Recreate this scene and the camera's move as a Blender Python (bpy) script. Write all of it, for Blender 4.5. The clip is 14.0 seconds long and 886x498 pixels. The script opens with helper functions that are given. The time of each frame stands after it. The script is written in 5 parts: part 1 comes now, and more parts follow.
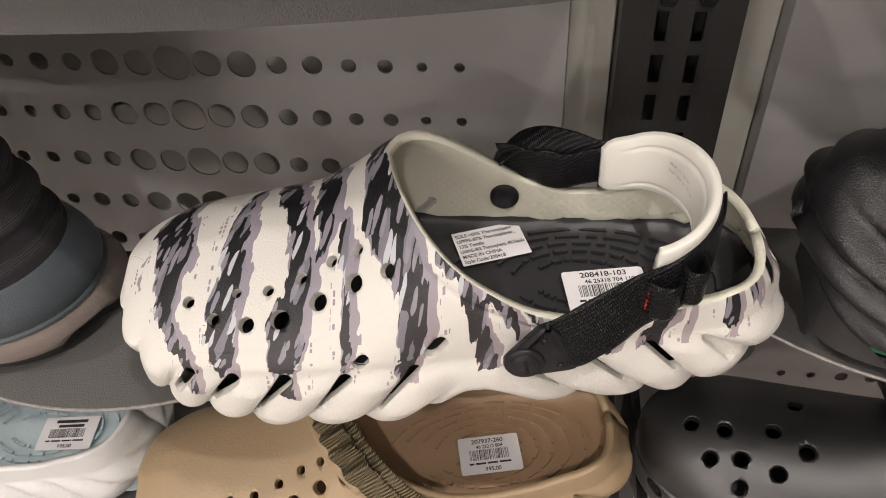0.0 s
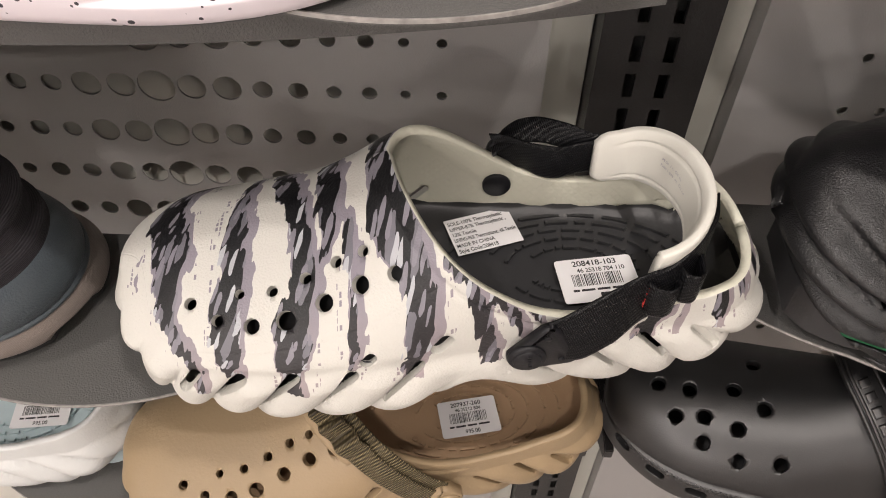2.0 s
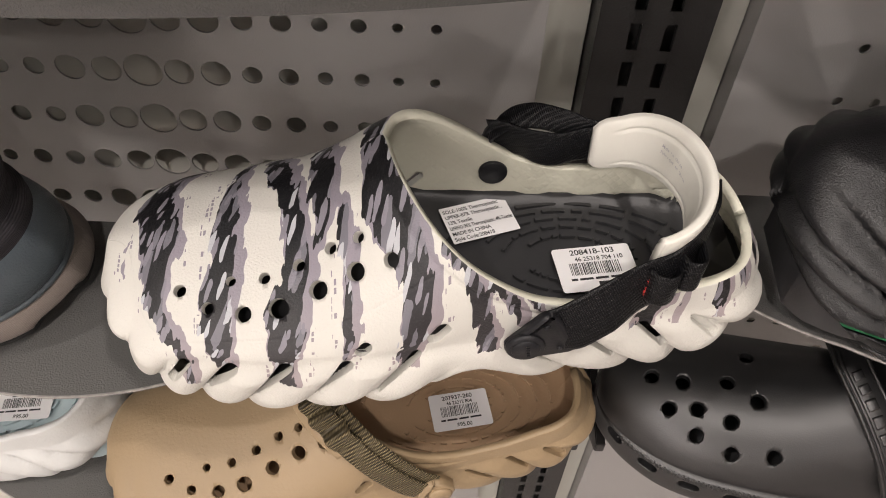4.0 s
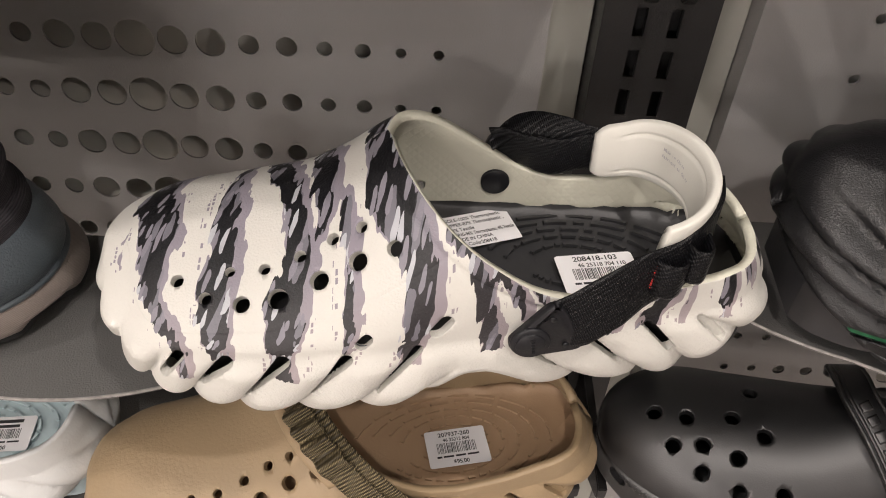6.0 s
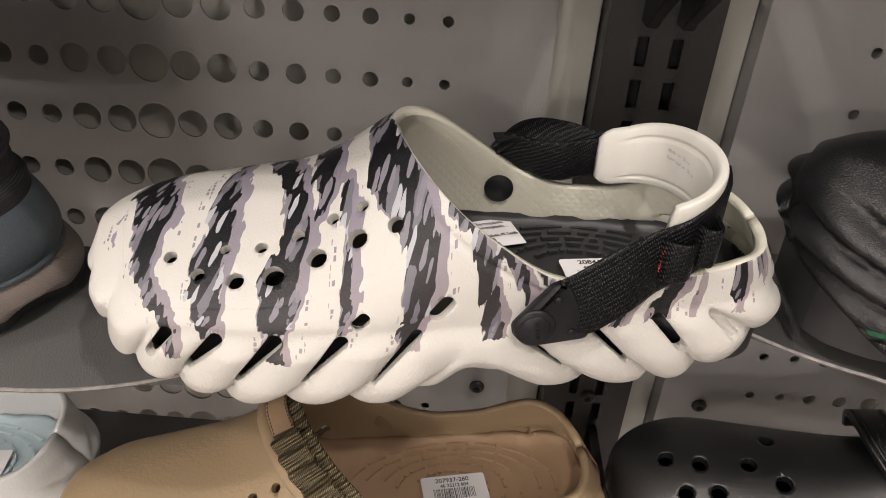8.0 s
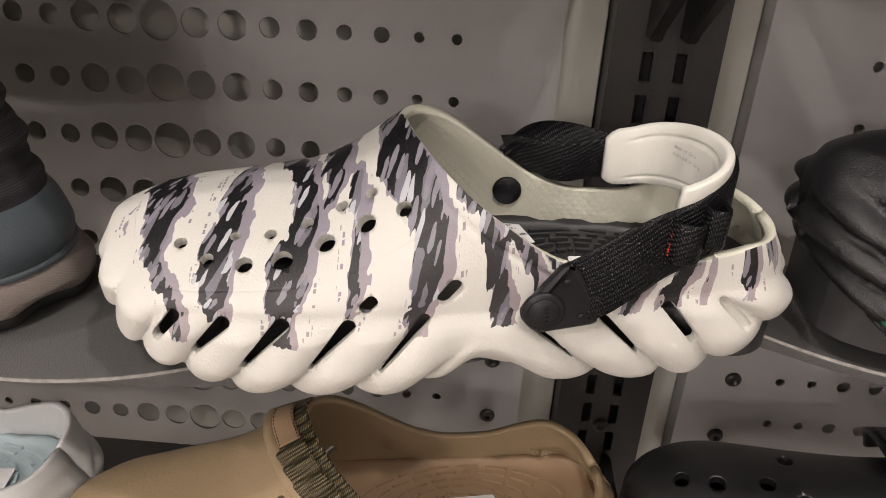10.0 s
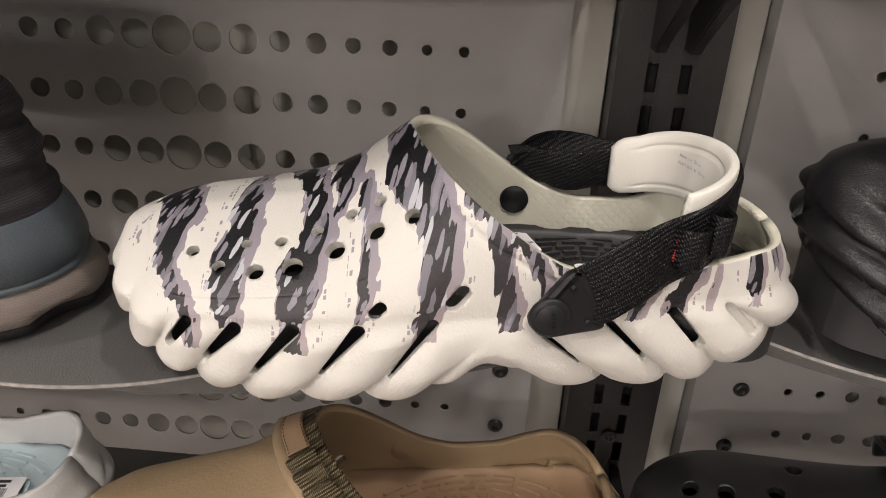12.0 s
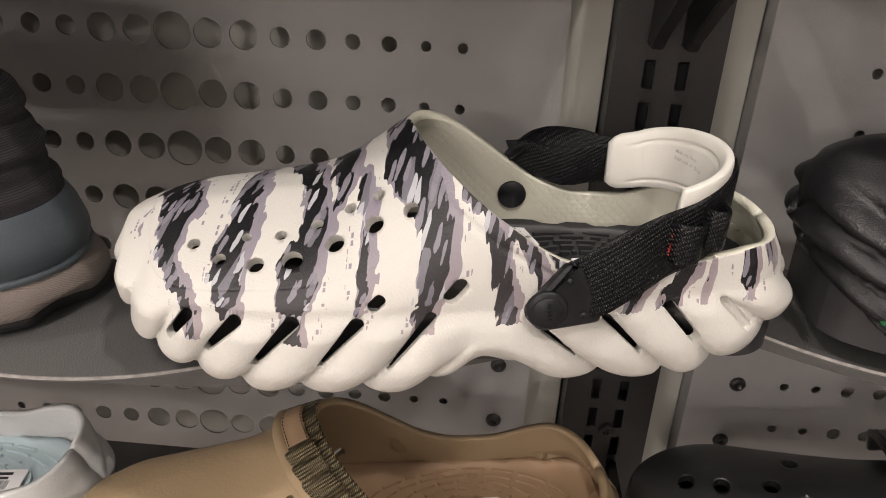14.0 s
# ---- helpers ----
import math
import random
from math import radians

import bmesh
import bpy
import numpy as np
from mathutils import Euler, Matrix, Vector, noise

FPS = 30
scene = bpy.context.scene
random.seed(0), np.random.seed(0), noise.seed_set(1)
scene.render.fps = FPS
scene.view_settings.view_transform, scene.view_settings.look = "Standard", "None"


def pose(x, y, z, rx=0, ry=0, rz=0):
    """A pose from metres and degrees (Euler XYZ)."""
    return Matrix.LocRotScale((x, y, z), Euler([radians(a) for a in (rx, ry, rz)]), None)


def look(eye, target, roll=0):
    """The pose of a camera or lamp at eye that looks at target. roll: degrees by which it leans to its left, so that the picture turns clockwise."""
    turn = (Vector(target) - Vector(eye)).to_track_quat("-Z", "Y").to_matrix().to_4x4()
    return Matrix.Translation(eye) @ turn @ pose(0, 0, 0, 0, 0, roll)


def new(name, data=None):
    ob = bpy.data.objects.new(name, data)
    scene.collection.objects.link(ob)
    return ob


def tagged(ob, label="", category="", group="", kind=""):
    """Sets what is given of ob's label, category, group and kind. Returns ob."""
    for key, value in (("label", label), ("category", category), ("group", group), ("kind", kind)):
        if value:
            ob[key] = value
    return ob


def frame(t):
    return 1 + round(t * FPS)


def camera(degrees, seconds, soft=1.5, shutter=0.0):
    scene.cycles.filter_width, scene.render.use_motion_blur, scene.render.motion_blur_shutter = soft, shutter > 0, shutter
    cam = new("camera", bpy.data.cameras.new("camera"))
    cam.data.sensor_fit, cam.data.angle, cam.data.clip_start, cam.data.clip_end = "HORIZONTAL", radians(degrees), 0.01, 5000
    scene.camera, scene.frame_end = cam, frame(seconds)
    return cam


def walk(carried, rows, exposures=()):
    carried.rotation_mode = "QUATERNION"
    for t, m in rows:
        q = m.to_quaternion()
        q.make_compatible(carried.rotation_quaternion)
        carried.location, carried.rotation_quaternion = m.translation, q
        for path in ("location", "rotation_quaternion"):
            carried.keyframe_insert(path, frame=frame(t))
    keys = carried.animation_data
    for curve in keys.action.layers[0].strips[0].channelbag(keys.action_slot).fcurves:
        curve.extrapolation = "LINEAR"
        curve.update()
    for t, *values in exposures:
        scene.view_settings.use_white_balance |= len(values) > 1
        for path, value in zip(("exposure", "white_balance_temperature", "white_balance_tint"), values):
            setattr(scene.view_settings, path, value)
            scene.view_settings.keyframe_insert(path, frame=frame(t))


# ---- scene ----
import functools

cam = camera(60.8, 14.0, soft=1.0)
PATH = [
    (0, (-0.008, 0.054, 1.456), (-0.258, 1.501, 0.099), -4.0),
    (0.5, (-0.017, 0.059, 1.467), (-0.196, 1.468, 0.059), -2.7),
    (1, (-0.025, 0.064, 1.473), (-0.149, 1.434, 0.022), -1.4),
    (1.5, (-0.034, 0.067, 1.478), (-0.119, 1.407, -0.005), -0.3),
    (2, (-0.04, 0.072, 1.485), (-0.101, 1.383, -0.025), 0.4),
    (2.5, (-0.043, 0.077, 1.488), (-0.087, 1.371, -0.036), 1.0),
    (3, (-0.043, 0.077, 1.486), (-0.077, 1.364, -0.045), 1.3),
    (5.5, (-0.052, 0.053, 1.453), (-0.049, 1.482, 0.054), 3.2),
    (6, (-0.05, 0.044, 1.443), (-0.05, 1.534, 0.109), 3.3),
    (6.5, (-0.049, 0.036, 1.429), (-0.053, 1.586, 0.164), 3.5),
    (7, (-0.05, 0.028, 1.413), (-0.057, 1.633, 0.219), 3.7),
    (7.5, (-0.048, 0.02, 1.403), (-0.064, 1.67, 0.272), 3.9),
    (8, (-0.046, 0.015, 1.391), (-0.074, 1.704, 0.32), 3.9),
    (10.5, (-0.041, -0.005, 1.36), (-0.122, 1.785, 0.47), 3.1),
    (11, (-0.04, -0.006, 1.36), (-0.129, 1.788, 0.481), 3.0),
    (12, (-0.042, -0.008, 1.36), (-0.136, 1.789, 0.487), 2.8),
    (13, (-0.042, -0.008, 1.359), (-0.134, 1.788, 0.484), 2.8),
    (14, (-0.041, -0.012, 1.36), (-0.134, 1.783, 0.482), 2.9),
]
walk(cam, [(t, look(eye, target, roll)) for t, eye, target, roll in PATH])

# ---- light ----
world = bpy.data.worlds.new("shop_air")
scene.world = world
world.use_nodes = True
world.node_tree.nodes["Background"].inputs["Color"].default_value = (1.0, 0.96, 0.9, 1)
world.node_tree.nodes["Background"].inputs["Strength"].default_value = 0.012
scene.view_settings.exposure = 0.0


def lamp(name, eye, target, watts, size, colour=(1.0, 0.91, 0.855)):
    d = bpy.data.lights.new(name, "AREA")
    d.energy, d.size, d.shape, d.color = watts, size, "DISK", colour
    ob = new(name, d)
    ob.matrix_world = look(eye, target)
    return ob


lamp("spot_lamp", (-0.95, -0.48, 2.93), (-0.1, 0.3, 1.15), 11.0, 0.06)
lamp("spot_lamp", (0.50, -0.20, 2.93), (0.05, 0.3, 1.15), 13.0, 0.06)
lamp("spot_lamp", (0.02, -1.05, 2.93), (0.05, 0.3, 1.1), 14.5, 0.08)
lamp("spot_lamp", (-1.7, -1.6, 2.93), (-0.2, 0.3, 1.1), 10.0, 0.06)
lamp("spot_lamp", (1.2, -1.9, 2.93), (0.1, 0.3, 1.1), 7.0, 0.06)
# unseen broad fill lamps, added to brighten the panel below the upper shelf
for x, y, w in ((-1.8, -2.6, 10), (-2.7, -3.8, 110), (-1.7, -6.2, 190), (1.3, -4.4, 4)):
    lamp("ceiling_fill", (x, y, 2.94), (x, y, 0), w, 1.4, (1.0, 0.92, 0.88))


# ---- materials ----
def material(name, colour, rough=0.5, metal=0.0, grain=0.0, scale=400.0, vary=0.12, spots=8.0, spec=0.5):
    """A plain surface with a fine grain as relief and a slow change of tone."""
    m = bpy.data.materials.new(name)
    m.use_nodes = True
    n, l = m.node_tree.nodes, m.node_tree.links
    b = n["Principled BSDF"]
    b.inputs["Roughness"].default_value, b.inputs["Metallic"].default_value = rough, metal
    b.inputs["Specular IOR Level"].default_value = spec
    co = n.new("ShaderNodeTexCoord")
    slow, fine = n.new("ShaderNodeTexNoise"), n.new("ShaderNodeTexNoise")
    slow.inputs["Scale"].default_value, fine.inputs["Scale"].default_value = spots, scale
    slow.inputs["Detail"].default_value, fine.inputs["Detail"].default_value = 5, 3
    for t in (slow, fine):
        l.new(co.outputs["Object"], t.inputs["Vector"])
    mix = n.new("ShaderNodeMix")
    mix.data_type = "RGBA"
    mix.inputs["A"].default_value = (*[c * (1 - vary) for c in colour], 1)
    mix.inputs["B"].default_value = (*[min(1, c * (1 + vary)) for c in colour], 1)
    l.new(slow.outputs["Fac"], mix.inputs["Factor"])
    l.new(mix.outputs["Result"], b.inputs["Base Color"])
    rr = n.new("ShaderNodeMapRange")
    rr.inputs["To Min"].default_value, rr.inputs["To Max"].default_value = max(0.03, rough - 0.08), min(1, rough + 0.08)
    l.new(slow.outputs["Fac"], rr.inputs["Value"])
    l.new(rr.outputs["Result"], b.inputs["Roughness"])
    if grain:
        bump = n.new("ShaderNodeBump")
        bump.inputs["Strength"].default_value, bump.inputs["Distance"].default_value = grain, 0.0008
        l.new(fine.outputs["Fac"], bump.inputs["Height"])
        l.new(bump.outputs["Normal"], b.inputs["Normal"])
    return m


CREAM = material("cream_foam", (0.575, 0.564, 0.522), 0.46, grain=0.45, scale=900, vary=0.03)
CUSHION = material("cushion_foam", (0.65, 0.64, 0.585), 0.5, grain=0.10, scale=1100, vary=0.02)
INNER = material("cream_lining", (0.66, 0.65, 0.55), 0.55, grain=0.3, scale=420, vary=0.03)
RUBBER = material("black_footbed", (0.024, 0.024, 0.026), 0.46, grain=0.15, scale=600, vary=0.1, spec=0.6)
PLASTIC = material("black_plastic", (0.010, 0.010, 0.012), 0.38, grain=0.1, scale=900, spec=0.3)


def woven(name, colour, light, scale=620):
    """Ribbed webbing: crossing threads as relief and as a change of tone."""
    m = material(name, colour, 0.4, spec=0.25)
    n, l = m.node_tree.nodes, m.node_tree.links
    co, mp = n.new("ShaderNodeTexCoord"), n.new("ShaderNodeMapping")
    mp.inputs["Rotation"].default_value = (0, radians(28), 0)
    l.new(co.outputs["Object"], mp.inputs["Vector"])
    waves = []
    for d in ("X", "Z"):
        w = n.new("ShaderNodeTexWave")
        w.bands_direction = d
        w.inputs["Scale"].default_value, w.inputs["Distortion"].default_value, w.inputs["Detail"].default_value = scale if d == "X" else scale * 0.55, 0.6, 1
        l.new(mp.outputs[0], w.inputs["Vector"])
        waves.append(w.outputs["Fac"])
    mul = n.new("ShaderNodeMath")
    mul.operation = "MULTIPLY"
    l.new(waves[0], mul.inputs[0])
    l.new(waves[1], mul.inputs[1])
    mix = n.new("ShaderNodeMix")
    mix.data_type = "RGBA"
    mix.inputs["A"].default_value, mix.inputs["B"].default_value = (*colour, 1), (*light, 1)
    l.new(mul.outputs[0], mix.inputs["Factor"])
    bp = n.new("ShaderNodeBump")
    bp.inputs["Strength"].default_value, bp.inputs["Distance"].default_value = 0.7, 0.0006
    l.new(mul.outputs[0], bp.inputs["Height"])
    l.new(bp.outputs["Normal"], n["Principled BSDF"].inputs["Normal"])
    l.new(mix.outputs["Result"], n["Principled BSDF"].inputs["Base Color"])
    return m


WEBBING = woven("black_webbing", (0.001, 0.001, 0.0015), (0.012, 0.012, 0.014), 320)
KHAKI = material("khaki_foam", (0.315, 0.23, 0.135), 0.5, grain=0.3, scale=520, vary=0.05)
KHAKI_IN = material("khaki_footbed", (0.36, 0.24, 0.145), 0.55, grain=0.2, scale=520, vary=0.05)
KHAKI_WEB = woven("olive_webbing", (0.055, 0.043, 0.024), (0.46, 0.37, 0.21), 330)
n_, l_ = KHAKI_WEB.node_tree.nodes, KHAKI_WEB.node_tree.links
co_, dt_, fr_, sn_, mx_, bp_ = [n_.new("ShaderNode" + k) for k in ("TexCoord", "VectorMath", "Math", "Math", "Mix", "Bump")]
dt_.operation, fr_.operation, sn_.operation, mx_.data_type, mx_.blend_type = "DOT_PRODUCT", "MULTIPLY", "SINE", "RGBA", "MULTIPLY"
dt_.inputs[1].default_value, fr_.inputs[1].default_value = (-0.54, 0.54, 0.65), 3300
l_.new(co_.outputs["Object"], dt_.inputs[0])
l_.new(dt_.outputs["Value"], fr_.inputs[0])
l_.new(fr_.outputs[0], sn_.inputs[0])
rg_ = n_.new("ShaderNodeMapRange")
rg_.inputs["From Min"].default_value, rg_.inputs["To Min"].default_value = -1, 0.45
l_.new(sn_.outputs[0], rg_.inputs["Value"])
base_ = n_["Principled BSDF"].inputs["Base Color"]
l_.new(base_.links[0].from_socket, mx_.inputs["A"])
l_.new(rg_.outputs["Result"], mx_.inputs["B"])
mx_.inputs["Factor"].default_value = 1.0
l_.new(mx_.outputs["Result"], base_)
bp_.inputs["Strength"].default_value, bp_.inputs["Distance"].default_value = 0.9, 0.0008
l_.new(rg_.outputs["Result"], bp_.inputs["Height"])
l_.new(n_["Principled BSDF"].inputs["Normal"].links[0].from_socket, bp_.inputs["Normal"])
l_.new(bp_.outputs["Normal"], n_["Principled BSDF"].inputs["Normal"])
OLIVE_THREAD = material("dark_olive_thread", (0.05, 0.04, 0.025), 0.7)
WHITE = material("white_foam", (0.62, 0.63, 0.62), 0.5, grain=0.3, scale=520, vary=0.03)
PALE_BLUE = material("pale_blue_footbed", (0.45, 0.55, 0.58), 0.55, grain=0.2, scale=520)
BLACK_FOAM = material("black_foam", (0.006, 0.006, 0.007), 0.36, grain=0.5, scale=1300, spec=0.5)
BLACK_SMOOTH = material("black_smooth_foam", (0.005, 0.005, 0.0055), 0.42, grain=0.10, scale=1000, spec=0.95)
GREEN = material("green_insert", (0.012, 0.13, 0.05), 0.35, vary=0.7, spots=160)
STEEL = material("grey_powder_coat", (0.325, 0.317, 0.309), 0.40, metal=0.0, grain=0.25, scale=900, vary=0.06)
STEEL_DARK = material("dark_powder_coat", (0.105, 0.104, 0.100), 0.42, grain=0.6, scale=1100, vary=0.12)
POST = material("black_powder_coat", (0.019, 0.018, 0.0178), 0.40, grain=0.3, scale=900)
WORN_HIGHLIGHT = material("worn_highlight_edge", (0.36, 0.345, 0.33), 0.35, metal=0.3, vary=0.6, spots=260)
COVER = material("pale_grey_paint", (0.47, 0.47, 0.42), 0.4, vary=0.06)
BACKING = material("cream_backing_board", (0.60, 0.59, 0.54), 0.6, vary=0.08)
PAPER = material("label_paper", (0.78, 0.77, 0.78), 0.55, vary=0.02)
GREY_INK = material("grey_print", (0.40, 0.39, 0.41), 0.6)
INK = material("black_print", (0.02, 0.02, 0.022), 0.6)


def ribbed(name, colour, light, scale, rough, slant=0.0, distort=0.8, strength=0.8):
    """Knitted or ribbed stuff: fine ribs as relief and as a change of tone."""
    m = material(name, colour, rough, grain=0.4, scale=900, vary=0.2, spots=40)
    n, l = m.node_tree.nodes, m.node_tree.links
    co, mp, w = n.new("ShaderNodeTexCoord"), n.new("ShaderNodeMapping"), n.new("ShaderNodeTexWave")
    mp.inputs["Rotation"].default_value = (slant, slant, 0)
    w.bands_direction = "Z"
    w.inputs["Scale"].default_value, w.inputs["Distortion"].default_value, w.inputs["Detail"].default_value, w.inputs["Detail Scale"].default_value = scale, distort, 2, 0.3
    l.new(co.outputs["Object"], mp.inputs["Vector"])
    l.new(mp.outputs[0], w.inputs["Vector"])
    mix, bp = n.new("ShaderNodeMix"), n.new("ShaderNodeBump")
    mix.data_type = "RGBA"
    l.new(n["Principled BSDF"].inputs["Base Color"].links[0].from_socket, mix.inputs["A"])
    mix.inputs["B"].default_value = (*light, 1)
    l.new(w.outputs["Fac"], mix.inputs["Factor"])
    l.new(mix.outputs["Result"], n["Principled BSDF"].inputs["Base Color"])
    bp.inputs["Strength"].default_value, bp.inputs["Distance"].default_value = strength, 0.0008
    l.new(w.outputs["Fac"], bp.inputs["Height"])
    l.new(n["Principled BSDF"].inputs["Normal"].links[0].from_socket, bp.inputs["Normal"])
    l.new(bp.outputs["Normal"], n["Principled BSDF"].inputs["Normal"])
    return m


KNIT = ribbed("dark_knit", (0.011, 0.010, 0.013), (0.036, 0.032, 0.038), 330, 0.8, 0.0, 0.8, 0.45)
SLATE = ribbed("slate_rand", (0.070, 0.088, 0.102), (0.090, 0.110, 0.125), 14, 0.42, 0.1, 3.0, 0.25)
TAUPE = ribbed("taupe_foam", (0.235, 0.20, 0.178), (0.28, 0.24, 0.215), 480, 0.6, 0.6, 0.3, 0.3)
OUTSOLE = material("black_outsole", (0.02, 0.02, 0.02), 0.6, grain=0.4)
SPECKLED = material("speckled_white_foam", (0.72, 0.66, 0.70), 0.45, vary=0.02)
n_, l_ = SPECKLED.node_tree.nodes, SPECKLED.node_tree.links
vo_, nz_, lt_, mx_ = n_.new("ShaderNodeTexVoronoi"), n_.new("ShaderNodeTexNoise"), n_.new("ShaderNodeMath"), n_.new("ShaderNodeMix")
vo_.inputs["Scale"].default_value, nz_.inputs["Scale"].default_value = 260, 120
sb_ = n_.new("ShaderNodeMath")
sb_.operation, lt_.operation, mx_.data_type = "MULTIPLY_ADD", "LESS_THAN", "RGBA"
co_ = n_.new("ShaderNodeTexCoord")
l_.new(co_.outputs["Object"], vo_.inputs["Vector"])
l_.new(co_.outputs["Object"], nz_.inputs["Vector"])
l_.new(nz_.outputs["Fac"], sb_.inputs[0])
sb_.inputs[1].default_value, sb_.inputs[2].default_value = 1.0, -0.36
l_.new(vo_.outputs["Distance"], lt_.inputs[0])
l_.new(sb_.outputs[0], lt_.inputs[1])
l_.new(n_["Principled BSDF"].inputs["Base Color"].links[0].from_socket, mx_.inputs["A"])
mx_.inputs["B"].default_value = (0.03, 0.025, 0.035, 1)
l_.new(lt_.outputs[0], mx_.inputs["Factor"])
l_.new(mx_.outputs["Result"], n_["Principled BSDF"].inputs["Base Color"])
PAINT = material("shop_wall_paint", (0.55, 0.52, 0.50), 0.8)
CARPET = material("shop_floor", (0.42, 0.39, 0.37), 0.6)


STRIPES = {
    "a": ([0.66, 0.61, 0.54, 0.485, 0.43, 0.395, 0.37, 0.345, 0.315, 0.284, 0.21], [0.165, 0.11, 0.085, 0.095, 0.107, 0.104, 0.104, 0.107, 0.127, 0.144, 0.16], [0.02, 0.03, 0.034, 0.034, 0.034, 0.025, 0.021, 0.014, 0.013, 0.012, 0.009]),
    "b": ([0.60, 0.52, 0.466, 0.43, 0.40, 0.38, 0.353, 0.326, 0.294, 0.23], [0.228, 0.213, 0.208, 0.206, 0.208, 0.208, 0.198, 0.2, 0.204, 0.21], [0.004, 0.012, 0.018, 0.020, 0.021, 0.021, 0.023, 0.021, 0.021, 0.012]),
    "c": ([0.60, 0.49, 0.445, 0.417, 0.39, 0.37, 0.35, 0.32, 0.294, 0.224], [0.264, 0.283, 0.302, 0.306, 0.312, 0.31, 0.298, 0.296, 0.294, 0.293], [0.020, 0.020, 0.015, 0.019, 0.021, 0.023, 0.027, 0.029, 0.023, 0.012]),
    "d": ([0.58, 0.53, 0.475, 0.44, 0.417, 0.396, 0.375], [0.335, 0.34, 0.34, 0.343, 0.343, 0.335, 0.333], [0.015, 0.020, 0.020, 0.017, 0.010, 0.006, -0.01]),
    "e": ([0.44, 0.42, 0.39, 0.366, 0.332, 0.30, 0.24], [0.368, 0.371, 0.378, 0.377, 0.379, 0.379, 0.373], [-0.004, 0.008, 0.011, 0.007, 0.008, 0.008, 0.006]),
    "f": ([0.62, 0.53, 0.46, 0.41, 0.38, 0.345, 0.318, 0.29, 0.257, 0.21], [0.43, 0.415, 0.425, 0.432, 0.447, 0.467, 0.471, 0.471, 0.466, 0.45], [0.018, 0.018, 0.028, 0.033, 0.034, 0.023, 0.020, 0.021, 0.019, 0.010]),
    "g": ([0.37, 0.35, 0.324, 0.303, 0.277, 0.248, 0.2], [0.505, 0.513, 0.537, 0.547, 0.554, 0.561, 0.565], [0.006, 0.010, 0.012, 0.013, 0.014, 0.015, 0.014]),
    "h": ([0.31, 0.28, 0.26, 0.235], [0.565, 0.592, 0.605, 0.61], [0.008, 0.010, 0.006, -0.005]),
    "k": ([0.30, 0.274, 0.25], [0.605, 0.625, 0.635], [0.007, 0.007, -0.004]),
    "l": ([0.28, 0.254, 0.23, 0.185], [0.814, 0.808, 0.790, 0.775], [0.014, 0.015, 0.014, 0.015]),
    "m": ([0.28, 0.245, 0.195], [0.846, 0.838, 0.824], [0.003, 0.004, 0.002]),
    "n": ([0.285, 0.257, 0.23, 0.2], [0.905, 0.900, 0.897, 0.893], [0.014, 0.016, 0.014, 0.004]),
    "p": ([0.26, 0.243, 0.22, 0.185], [0.756, 0.750, 0.736, 0.720], [0.006, 0.008, 0.007, 0.007]),
    "q": ([0.29, 0.265, 0.24], [0.955, 0.950, 0.945], [0.007, 0.009, 0.004]),
    "r": ([0.29, 0.265, 0.24], [0.992, 0.988, 0.985], [0.006, 0.008, 0.004]),
    "t": ([0.46, 0.43, 0.405, 0.38], [0.054, 0.046, 0.042, 0.045], [-0.003, -0.002, -0.002, -0.004]),
    "o": ([0.80, 0.77, 0.74, 0.72], [0.95, 0.94, 0.94, 0.95], [0.012, 0.012, 0.01, 0.008]),
}


